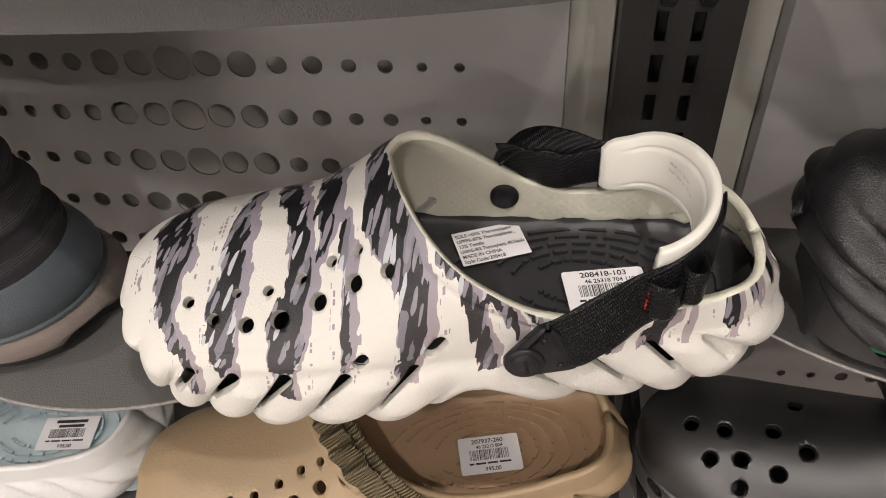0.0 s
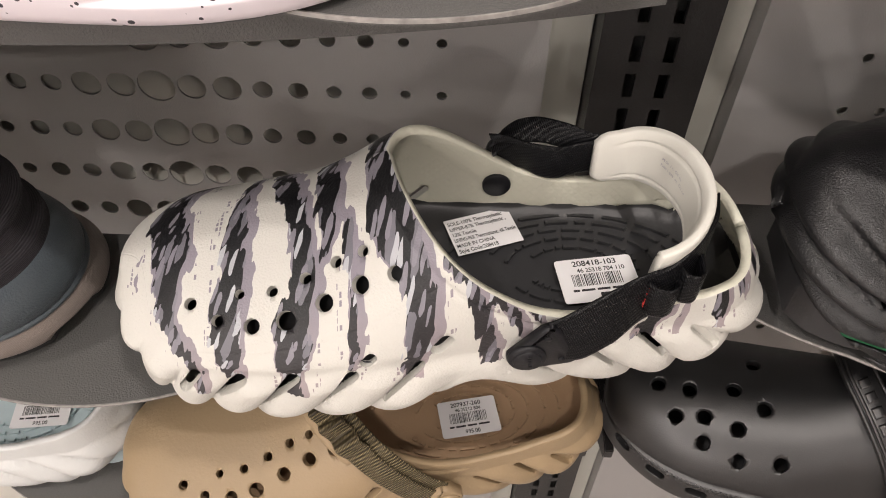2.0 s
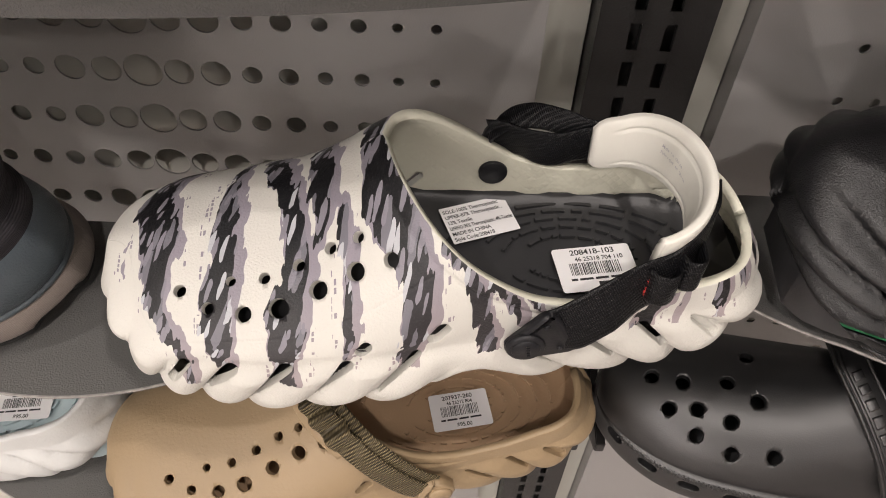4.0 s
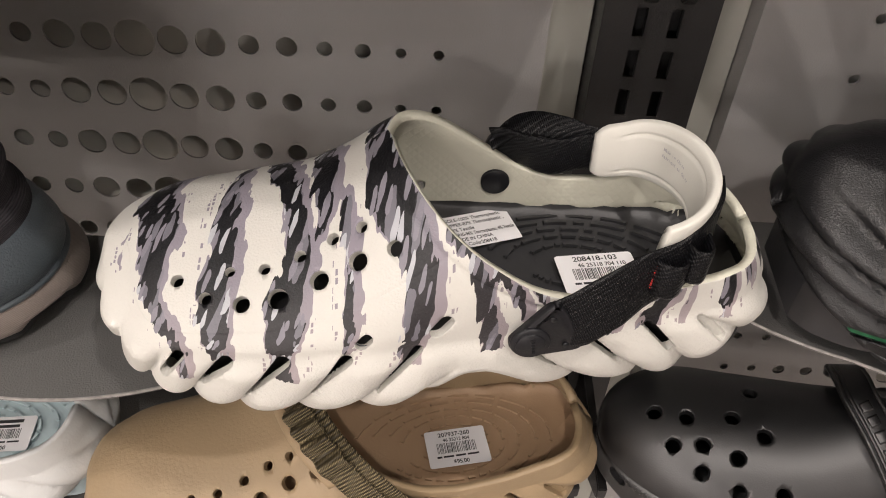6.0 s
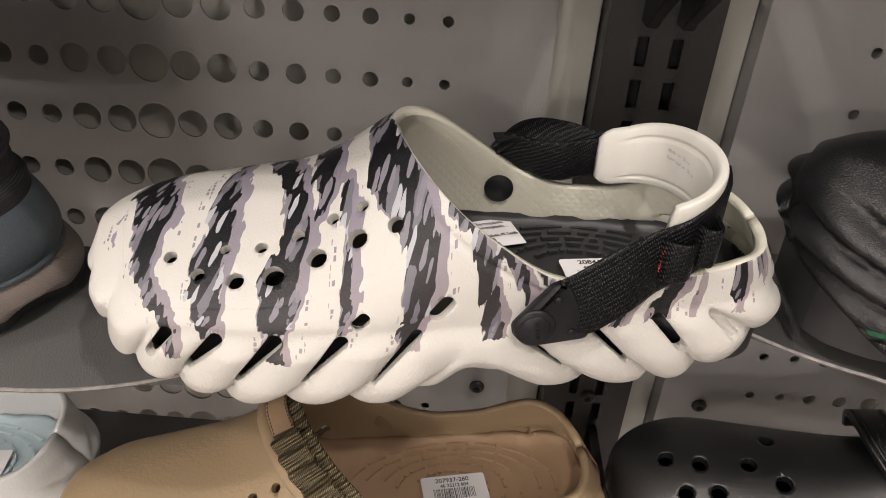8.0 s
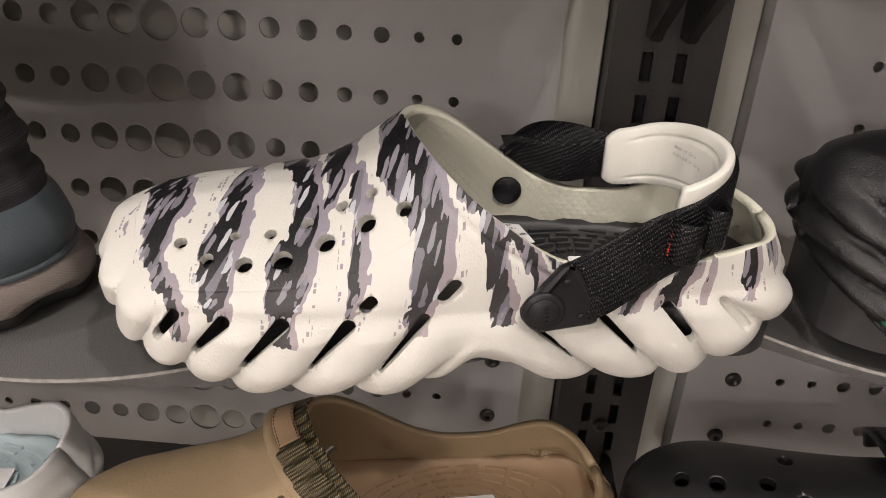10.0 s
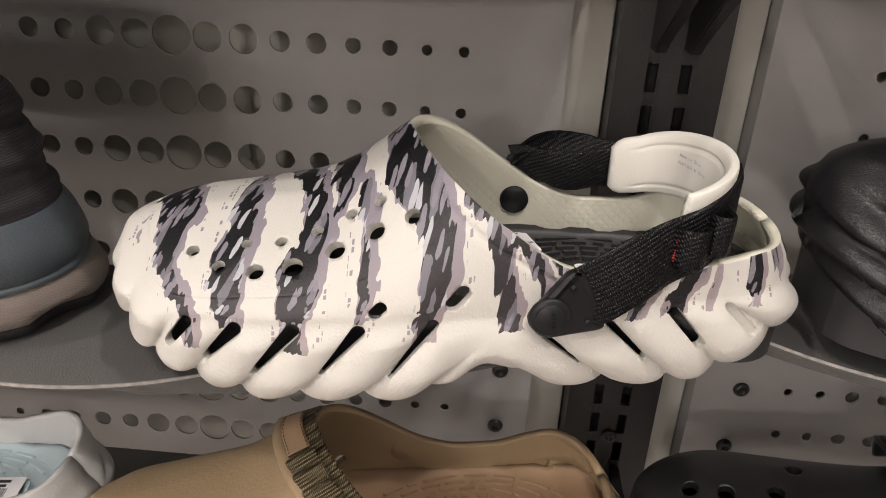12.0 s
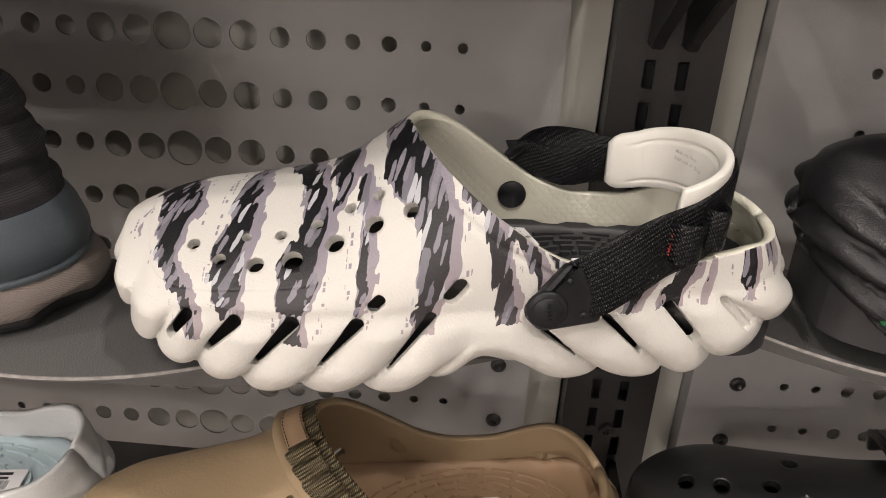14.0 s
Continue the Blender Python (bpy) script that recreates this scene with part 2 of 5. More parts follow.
def camouflage():
    """Cream foam with torn tiger stripes: charcoal cores, lilac-grey fringes, pale leaf shapes."""
    m = material("camouflage_foam", (0.575, 0.564, 0.522), 0.46, grain=0.45, scale=900, vary=0.03)
    n, l = m.node_tree.nodes, m.node_tree.links
    b = n["Principled BSDF"]
    cream = b.inputs["Base Color"].links[0].from_socket

    def calc(op, x, y=None):
        k = n.new("ShaderNodeMath")
        k.operation = op
        for i, v in enumerate((x, y)):
            if v is None:
                continue
            if isinstance(v, (int, float)):
                k.inputs[i].default_value = v
            else:
                l.new(v, k.inputs[i])
        return k.outputs[0]

    uv = n.new("ShaderNodeUVMap")
    uv.uv_map = "skin"
    sep = n.new("ShaderNodeSeparateXYZ")
    l.new(uv.outputs[0], sep.inputs[0])
    u, v = sep.outputs[0], sep.outputs[1]

    def noise_at(su, sv, scale, detail, shift=0.0, turn=0.0):
        mp = n.new("ShaderNodeMapping")
        mp.inputs["Scale"].default_value = (su, sv, 1)
        mp.inputs["Rotation"].default_value = (0, 0, turn)
        mp.inputs["Location"].default_value = (shift, shift, shift)
        l.new(uv.outputs[0], mp.inputs["Vector"])
        t = n.new("ShaderNodeTexNoise")
        t.inputs["Scale"].default_value, t.inputs["Detail"].default_value = scale, detail
        l.new(mp.outputs[0], t.inputs["Vector"])
        return t.outputs["Fac"]

    def leaves(su, sv, lean, shift, wobble=0.45):
        """Elongated leaf cells that lean with the stripes: distance from the leaf's spine and a random number for each."""
        x = calc("MULTIPLY", calc("SUBTRACT", calc("ADD", u, shift), calc("MULTIPLY", v, lean)), su)
        y = calc("MULTIPLY", v, sv)
        at, vo = n.new("ShaderNodeCombineXYZ"), n.new("ShaderNodeTexVoronoi")
        vo.voronoi_dimensions = "2D"
        vo.inputs["Scale"].default_value, vo.inputs["Randomness"].default_value = 1.0, 0.95
        l.new(x, at.inputs[0])
        l.new(y, at.inputs[1])
        l.new(at.outputs[0], vo.inputs["Vector"])
        ragged = calc("MULTIPLY", calc("SUBTRACT", noise_at(1.6, 1.0, 60, 1.0, shift * 31), 0.5), wobble)
        pick = n.new("ShaderNodeSeparateXYZ")
        l.new(vo.outputs["Color"], pick.inputs[0])
        return calc("ADD", vo.outputs["Distance"], ragged), pick.outputs[0], pick.outputs[1]

    tear = calc("SUBTRACT", noise_at(1.3, 1.0, 26, 1.5), 0.5)
    fray = calc("SUBTRACT", noise_at(4.5, 0.9, 44, 1.0, 3.1, 0.12), 0.5)
    tongue, tongue_a, _ = leaves(62, 15, 0.25, 0.31, 0.15)
    tooth, tooth_a, _ = leaves(120, 34, 0.35, 0.77, 0.2)
    jag = calc("ADD", calc("MULTIPLY", tear, 0.014), calc("MULTIPLY", fray, 0.008))
    uj = calc("ADD", u, jag)
    grow = calc("ADD", calc("MULTIPLY", calc("SUBTRACT", 0.42, tongue), 0.013), calc("MULTIPLY", calc("SUBTRACT", 0.45, tooth), 0.006))
    width = calc("ADD", calc("MULTIPLY", noise_at(2.0, 1.0, 18, 1.0, 7.7), 0.020), -0.004)
    core = fringe = None
    for vs, cs, hs in STRIPES.values():
        out = []
        for ys, lift in ((cs, 0.0), (hs, 0.05)):
            fc = n.new("ShaderNodeFloatCurve")
            cv = fc.mapping.curves[0]
            pts = sorted(zip(vs, ys))
            pts = [(min(pts[0][0] - 0.03, 0.165) if pts[0][0] < 0.245 else pts[0][0] - 0.03, pts[0][1] if lift == 0 else (max(pts[0][1], 0.008) if pts[0][0] < 0.225 else -0.05))] + pts + [(pts[-1][0] + 0.03, pts[-1][1] if lift == 0 else -0.05)]
            while len(cv.points) < len(pts):
                cv.points.new(0.5, 0.5)
            for p, (px, py) in zip(cv.points, pts):
                p.location = (px, py + lift)
                p.handle_type = "VECTOR"
            fc.mapping.update()
            l.new(v, fc.inputs["Value"])
            out.append(fc.outputs[0])
        half = calc("SUBTRACT", calc("MULTIPLY", out[1], 0.97), 0.0505)
        off = calc("SUBTRACT", uj, out[0])
        d = calc("SUBTRACT", calc("SUBTRACT", calc("ABSOLUTE", off), half), grow)
        e = calc("SUBTRACT", calc("SUBTRACT", calc("ABSOLUTE", calc("SUBTRACT", off, 0.005)), half), calc("ADD", width, calc("MULTIPLY", grow, 0.6)))
        core = d if core is None else calc("MINIMUM", core, d)
        fringe = e if fringe is None else calc("MINIMUM", fringe, e)
    # lilac-grey leaves over the dark, some of them pale, and a darker grey between
    near_leaf, leaf_a, leaf_b = leaves(88, 23, 0.30, 0.13)
    leaf_in = calc("MULTIPLY", calc("LESS_THAN", near_leaf, calc("ADD", 0.22, calc("MULTIPLY", leaf_b, 0.26))), calc("MULTIPLY", calc("LESS_THAN", core, 0.002), calc("GREATER_THAN", leaf_a, 0.40)))
    near_blot, blot_a, blot_b = leaves(52, 12, 0.22, 0.57)
    blot = calc("MULTIPLY", calc("LESS_THAN", near_blot, calc("ADD", 0.20, calc("MULTIPLY", blot_b, 0.25))), calc("MULTIPLY", calc("LESS_THAN", core, 0.0), calc("GREATER_THAN", blot_a, 0.55)))
    pale_in = calc("GREATER_THAN", leaf_a, 0.86)

    # columns of small square specks between the stripes
    cu, cv = calc("DIVIDE", u, 0.0062), calc("DIVIDE", v, 0.0088)
    cell, wn = n.new("ShaderNodeCombineXYZ"), n.new("ShaderNodeTexWhiteNoise")
    wn.noise_dimensions = "2D"
    l.new(calc("FLOOR", cu), cell.inputs[0])
    l.new(calc("FLOOR", cv), cell.inputs[1])
    l.new(cell.outputs[0], wn.inputs["Vector"])
    square = calc("MULTIPLY", calc("LESS_THAN", calc("ABSOLUTE", calc("SUBTRACT", calc("FRACT", cu), 0.5)), 0.30), calc("LESS_THAN", calc("ABSOLUTE", calc("SUBTRACT", calc("FRACT", cv), 0.5)), 0.36))
    near = calc("MULTIPLY", calc("GREATER_THAN", fringe, 0.003), calc("LESS_THAN", fringe, 0.017))
    specks = calc("MULTIPLY", calc("MULTIPLY", square, calc("GREATER_THAN", wn.outputs["Value"], 0.52)), calc("MULTIPLY", near, calc("GREATER_THAN", noise_at(5.5, 0.8, 12, 0.0, 4.4), 0.64)))
    printed = calc("GREATER_THAN", calc("ADD", v, calc("MULTIPLY", fray, 0.016)), 0.193)

    def blend(a, c, f):
        k = n.new("ShaderNodeMix")
        k.data_type = "RGBA"
        l.new(f, k.inputs["Factor"])
        for sock, val in ((k.inputs["A"], a), (k.inputs["B"], c)):
            if isinstance(val, tuple):
                sock.default_value = (*val, 1)
            else:
                l.new(val, sock)
        return k.outputs["Result"]

    weave = noise_at(1.0, 1.0, 420, 2.0, 1.1)
    dark = blend((0.004, 0.004, 0.0055), (0.022, 0.021, 0.024), calc("MULTIPLY", calc("GREATER_THAN", weave, 0.60), 0.6))
    low = n.new("ShaderNodeMapRange")
    low.inputs["From Min"].default_value, low.inputs["From Max"].default_value = 0.36, 0.22
    l.new(v, low.inputs["Value"])
    vamp = calc("LESS_THAN", u, 0.68)
    dark = blend(dark, (0.13, 0.115, 0.12), calc("MULTIPLY", calc("MULTIPLY", low.outputs["Result"], 0.25), vamp))
    lilac = blend((0.235, 0.215, 0.25), (0.30, 0.255, 0.265), low.outputs["Result"])
    c = blend(cream, lilac, calc("MULTIPLY", calc("MAXIMUM", calc("LESS_THAN", fringe, 0.0), specks), printed))
    c = blend(c, dark, calc("MULTIPLY", calc("LESS_THAN", core, 0.0), printed))
    c = blend(c, (0.15, 0.145, 0.168), calc("MULTIPLY", blot, printed))
    c = blend(c, blend((0.205, 0.195, 0.225), (0.42, 0.43, 0.46), pale_in), calc("MULTIPLY", leaf_in, printed))
    l.new(c, b.inputs["Base Color"])
    # the parting line of the mould
    fc = n.new("ShaderNodeFloatCurve")
    cv = fc.mapping.curves[0]
    line = [(0.0, 0.47), (0.052, 0.436), (0.087, 0.341), (0.121, 0.307), (0.148, 0.298), (0.24, 0.30), (0.33, 0.306), (0.456, 0.326), (0.6, 0.35)]
    while len(cv.points) < len(line):
        cv.points.new(0.5, 0.5)
    for p, q in zip(cv.points, line):
        p.location = q
    fc.mapping.update()
    l.new(u, fc.inputs["Value"])
    gap = n.new("ShaderNodeMapRange")
    gap.inputs["From Max"].default_value = 0.0035
    l.new(calc("ABSOLUTE", calc("SUBTRACT", v, fc.outputs[0])), gap.inputs["Value"])
    bump = b.inputs["Normal"].links[0].from_node
    l.new(calc("ADD", bump.inputs["Height"].links[0].from_socket, calc("MULTIPLY", gap.outputs["Result"], 0.8)), bump.inputs["Height"])
    return m


def hexagon_lining():
    """Cream lining with a fine honeycomb relief."""
    m = material("honeycomb_lining", (0.60, 0.59, 0.49), 0.55, vary=0.03)
    n, l = m.node_tree.nodes, m.node_tree.links
    co, mp, vo, bp = n.new("ShaderNodeTexCoord"), n.new("ShaderNodeMapping"), n.new("ShaderNodeTexVoronoi"), n.new("ShaderNodeBump")
    vo.feature = "DISTANCE_TO_EDGE"
    vo.inputs["Scale"].default_value, vo.inputs["Randomness"].default_value = 280, 0.2
    mp.inputs["Rotation"].default_value = (0, radians(45), 0)
    bp.inputs["Strength"].default_value, bp.inputs["Distance"].default_value = 0.75, 0.0006
    l.new(co.outputs["Object"], mp.inputs["Vector"])
    l.new(mp.outputs[0], vo.inputs["Vector"])
    l.new(vo.outputs["Distance"], bp.inputs["Height"])
    l.new(bp.outputs["Normal"], n["Principled BSDF"].inputs["Normal"])
    return m


CAMO = camouflage()
HONEY = hexagon_lining()
RED = material("red_thread", (0.45, 0.03, 0.025), 0.6)


# ---- helpers of this scene ----
def part(name, bm, mat, parent=None, label="", smooth=True):
    """Links a bmesh as one mesh object, under a thing if one is given."""
    me = bpy.data.meshes.new(name)
    bm.to_mesh(me)
    bm.free()
    for m in mat if isinstance(mat, (list, tuple)) else (mat,):
        me.materials.append(m)
    if smooth:
        for p in me.polygons:
            p.use_smooth = True
    ob = new(name, me)
    if parent:
        ob.parent = parent
    if label:
        ob["label"] = label
    return ob


def thing(name, m, label, category, group="", kind=""):
    ob = new(name)
    ob.matrix_world = m
    ob.empty_display_size = 0.02
    return tagged(ob, label, category, group, kind)


def box(bm, x0, x1, y0, y1, z0, z1, bevel=0.0):
    g = bmesh.ops.create_cube(bm, size=1, matrix=Matrix.LocRotScale(((x0 + x1) / 2, (y0 + y1) / 2, (z0 + z1) / 2), None, (x1 - x0, y1 - y0, z1 - z0)))
    if bevel:
        es = {e for v in g["verts"] for e in v.link_edges}
        bmesh.ops.bevel(bm, geom=list(es), offset=bevel, segments=2, affect="EDGES", profile=0.7)
    return bm


def slab(outline, z0, z1, bevel=0.0006):
    """A flat plate with the given outline."""
    bm = bmesh.new()
    f = bm.faces.new([bm.verts.new((x, y, z0)) for x, y in outline])
    g = bmesh.ops.extrude_face_region(bm, geom=[f])
    for v in g["geom"]:
        if isinstance(v, bmesh.types.BMVert):
            v.co.z = z1
    bmesh.ops.recalc_face_normals(bm, faces=bm.faces)
    return bm


def grid(rows, close=False):
    """A bmesh of quads from rows of points."""
    bm = bmesh.new()
    add_grid(bm, rows, close)
    return bm


def add_grid(bm, rows, close=False):
    vs = [[bm.verts.new(p) for p in r] for r in rows]
    for a, b in zip(vs, vs[1:]):
        n = len(a)
        for i in range(n if close else n - 1):
            q = [a[i], a[(i + 1) % n], b[(i + 1) % n], b[i]]
            bm.faces.new(q)
    return vs


@functools.lru_cache(maxsize=None)
def slopes(xs, ys):
    d = [(b - a) / (q - p) for a, b, p, q in zip(ys, ys[1:], xs, xs[1:])]
    return [d[0]] + [2 * a * b / (a + b + 1e-12) if a * b > 0 else 0.0 for a, b in zip(d, d[1:])] + [d[-1]]


def curve(xs, ys, x):
    """A smooth curve through points (monotone cubic)."""
    xs, ys = tuple(xs), tuple(ys)
    m = slopes(xs, ys)
    x = min(max(float(x), xs[0]), xs[-1])
    i = min(max(sum(1 for q in xs if q < x) - 1, 0), len(xs) - 2)
    h = xs[i + 1] - xs[i]
    t = (x - xs[i]) / h
    return (2 * t**3 - 3 * t**2 + 1) * ys[i] + (t**3 - 2 * t**2 + t) * h * m[i] + (3 * t**2 - 2 * t**3) * ys[i + 1] + (t**3 - t**2) * h * m[i + 1]


def ribbon(points, ups, width, thick, n=40, wave=0.0):
    """A flat strap along points, its width along ups."""
    P, U = [Vector(p) for p in points], [Vector(u).normalized() for u in ups]
    tt = np.linspace(0, len(P) - 1, n)
    k = np.arange(len(P))
    C = [Vector([float(curve(k, [p[j] for p in P], t)) for j in range(3)]) for t in tt]
    W = [Vector([float(curve(k, [u[j] for u in U], t)) for j in range(3)]).normalized() for t in tt]
    rows = []
    for i in range(n):
        d = (C[min(i + 1, n - 1)] - C[max(i - 1, 0)]).normalized()
        nn = d.cross(W[i]).normalized()
        w, h, r = W[i] * width / 2, nn * thick / 2, 0.85
        rows.append([C[i] - w - h * 0.4, C[i] - w * r - h, C[i] + w * r - h, C[i] + w - h * 0.4, C[i] + w + h * 0.4, C[i] + w * r + h, C[i] - w * r + h, C[i] - w + h * 0.4])
    bm = grid(rows, True)
    bm.faces.new([v for v in bm.verts][:8])
    bm.faces.new([v for v in bm.verts][-8:])
    bmesh.ops.recalc_face_normals(bm, faces=bm.faces)
    return bm


def cut(ob, cutter_bm, folded=False):
    """Cuts a joined cutter out of a mesh and keeps the result as a plain mesh."""
    me = bpy.data.meshes.new("cutter")
    cutter_bm.to_mesh(me)
    cutter_bm.free()
    c = new("cutter", me)
    c.matrix_world = ob.matrix_world.copy()
    m = ob.modifiers.new("cut", "BOOLEAN")
    m.operation, m.solver, m.object = "DIFFERENCE", "EXACT", c
    m.use_self = folded
    bake(ob)
    bpy.data.objects.remove(c)
    bpy.data.meshes.remove(me)


def bake(ob):
    bpy.context.view_layer.update()
    dg = bpy.context.evaluated_depsgraph_get()
    me = bpy.data.meshes.new_from_object(ob.evaluated_get(dg))
    old = ob.data
    ob.modifiers.clear()
    ob.data = me
    me.name = old.name
    bpy.data.meshes.remove(old)


# ---- the setting ----
PITCH, ROW = 0.0224, 0.0376
DIA = [0.0065, 0.0065, 0.0095, 0.0095, 0.0125, 0.0125, 0.018, 0.018, 0.0236]
DIA = DIA + DIA[-2::-1]


def back_panel(x0, x1, first, rows, y=0.45, thick=0.0015):
    """A steel panel with rows of round holes that grow towards its middle."""
    bm = bmesh.new()
    z_hi, z_lo = 1.2691 + ROW * 2.5, 1.2691 - ROW * (rows - 0.5)
    xs = [first + PITCH * i for i in range(17)]
    cuts = [first - 0.02] + [xs[i] + DIA[i] / 2 + (PITCH - (DIA[i] + DIA[i + 1]) / 2) / 2 for i in range(16)] + [xs[-1] + 0.02]
    n = 28
    for r in range(-2, rows):
        zc = 1.2691 - ROW * r
        for i, (x, dia) in enumerate(zip(xs, DIA)):
            lx, hx = cuts[i], cuts[i + 1]
            rim, sq, back = [], [], []
            for k in range(n):
                a = 2 * math.pi * (k + 0.5) / n
                c, s = math.cos(a), math.sin(a)
                rim.append(bm.verts.new((x + dia / 2 * c, y, zc + dia / 2 * s)))
                back.append(bm.verts.new((x + dia / 2 * c, y + thick, zc + dia / 2 * s)))
                sx = (hx - x) / c if c > 0 else (lx - x) / c
                sz = (ROW / 2) / abs(s)
                t = min(sx, sz)
                sq.append(bm.verts.new((x + t * c, y, zc + t * s)))
            for k in range(n):
                j = (k + 1) % n
                bm.faces.new((rim[k], rim[j], sq[j], sq[k]))
                bm.faces.new((rim[j], rim[k], back[k], back[j]))
            for cx, cz in ((lx, -1), (lx, 1), (hx, -1), (hx, 1)):
                v = bm.verts.new((cx, y, zc + cz * ROW / 2))
                side = min((q for q in sq if abs(q.co.x - cx) < 1e-6), key=lambda q: (q.co - v.co).length)
                edge = min((q for q in sq if abs(q.co.z - v.co.z) < 1e-6), key=lambda q: (q.co - v.co).length)
                bm.faces.new((v, side, edge))
    for a, b in ((x0, cuts[0]), (cuts[-1], x1)):
        bm.faces.new([bm.verts.new(p) for p in ((a, y, z_lo), (b, y, z_lo), (b, y, z_hi), (a, y, z_hi))])
    for a, b in ((z_hi, 2.2), (0.0, z_lo)):
        bm.faces.new([bm.verts.new(p) for p in ((x0, y, a), (x1, y, a), (x1, y, b), (x0, y, b))])
    for xe in (x0, x1):
        bm.faces.new([bm.verts.new(p) for p in ((xe, y, 0), (xe, y + 0.02, 0), (xe, y + 0.02, 2.2), (xe, y, 2.2))])
    bmesh.ops.remove_doubles(bm, verts=bm.verts, dist=1e-5)
    bmesh.ops.recalc_face_normals(bm, faces=bm.faces)
    return bm


wall = new("wall_back")
tagged(wall, "grey perforated steel back wall of a shoe display", "wall", kind="structure")
part("panel", back_panel(-0.476, 0.003, -0.059 - 16 * PITCH, 11), STEEL, wall, smooth=False)
part("panel", back_panel(0.1195, 0.5985, 0.1855, 11), STEEL, wall, smooth=False)
bm = bmesh.new()
box(bm, -3, 3, 0.476, 0.56, 0, 3)
part("backing", bm, BACKING, wall, smooth=False)


def upright(x):
    bm = bmesh.new()
    y, t = 0.444, 0.002
    xs = [x - 0.032, x - 0.0138, x - 0.0073, x + 0.0057, x + 0.0122, x + 0.032]
    z = 0.0
    k = 0
    slots = [1.2365 + 0.0254 * i for i in range(-44, 38)]
    lev = sorted([0.0, 2.2] + [v for s in slots for v in (s - 0.0085, s + 0.0085)])
    for a, b in zip(lev, lev[1:]):
        opening = any(abs((a + b) / 2 - s) < 0.004 for s in slots)
        for i, (p, q) in enumerate(zip(xs, xs[1:])):
            if opening and i in (1, 3):
                for u in (p, q):
                    bm.faces.new([bm.verts.new(c) for c in ((u, y, a), (u, y + 0.004, a), (u, y + 0.004, b), (u, y, b))])
                continue
            bm.faces.new([bm.verts.new(c) for c in ((p, y, a), (q, y, a), (q, y, b), (p, y, b))])
    for u in (xs[0], xs[-1]):
        bm.faces.new([bm.verts.new(c) for c in ((u, y, 0), (u, y + 0.03, 0), (u, y + 0.03, 2.2), (u, y, 2.2))])
    bmesh.ops.remove_doubles(bm, verts=bm.verts, dist=1e-5)
    bmesh.ops.recalc_face_normals(bm, faces=bm.faces)
    ob = part("slotted_upright", bm, POST, None, smooth=False)
    inside = bmesh.new()
    box(inside, x - 0.030, x + 0.030, y + 0.024, y + 0.028, 0, 2.2)
    part("channel", inside, OUTSOLE, ob, smooth=False)
    return tagged(ob, "black steel upright with two columns of bracket slots", "shelf upright", kind="structure")


upright(0.0625)


def bracket(x, z):
    """A steel arm that hooks into the upright and carries a shelf."""
    side = [(0.4435, z - 0.007), (0.33, z - 0.007), (0.33, z - 0.018), (0.424, z - 0.080), (0.430, z - 0.086), (0.4435, z - 0.086)]
    bm = bmesh.new()
    f = bm.faces.new([bm.verts.new((x - 0.0035, y, zz)) for y, zz in side])
    g = bmesh.ops.extrude_face_region(bm, geom=[f])
    for v in g["geom"]:
        if isinstance(v, bmesh.types.BMVert):
            v.co.x = x + 0.0035
    bmesh.ops.recalc_face_normals(bm, faces=bm.faces)
    bmesh.ops.bevel(bm, geom=list(bm.edges), offset=0.0008, segments=2, affect="EDGES")
    return tagged(part("shelf_bracket", bm, POST, None, smooth=False), "black steel shelf bracket on the upright", "bracket", "shelf brackets", kind="structure")


for z in (1.365, 1.160, 0.976):
    for x in (0.0520, 0.0715):
        bracket(x, z)

# unseen room shell, added with tones chosen for the light it bounces back
bm = bmesh.new()
box(bm, -3, 3, -7, 0.56, -0.05, 0)
tagged(part("floor", bm, CARPET, smooth=False), "unseen shop floor that bounces light", "floor", kind="structure")
bm = bmesh.new()
box(bm, -3, 3, -7, 0.56, 3, 3.05)
tagged(part("ceiling", bm, PAINT, smooth=False), "unseen shop ceiling that bounces light", "ceiling", kind="structure")
for nm, b in (("wall_left", (-3.05, -3, -7, 0.56)), ("wall_right", (3, 3.05, -7, 0.56)), ("wall_front", (-3.05, 3.05, -7.05, -7))):
    bm = bmesh.new()
    box(bm, *b, 0, 3)
    tagged(part(nm, bm, PAINT, smooth=False), "unseen shop wall that bounces light", "wall", kind="structure")


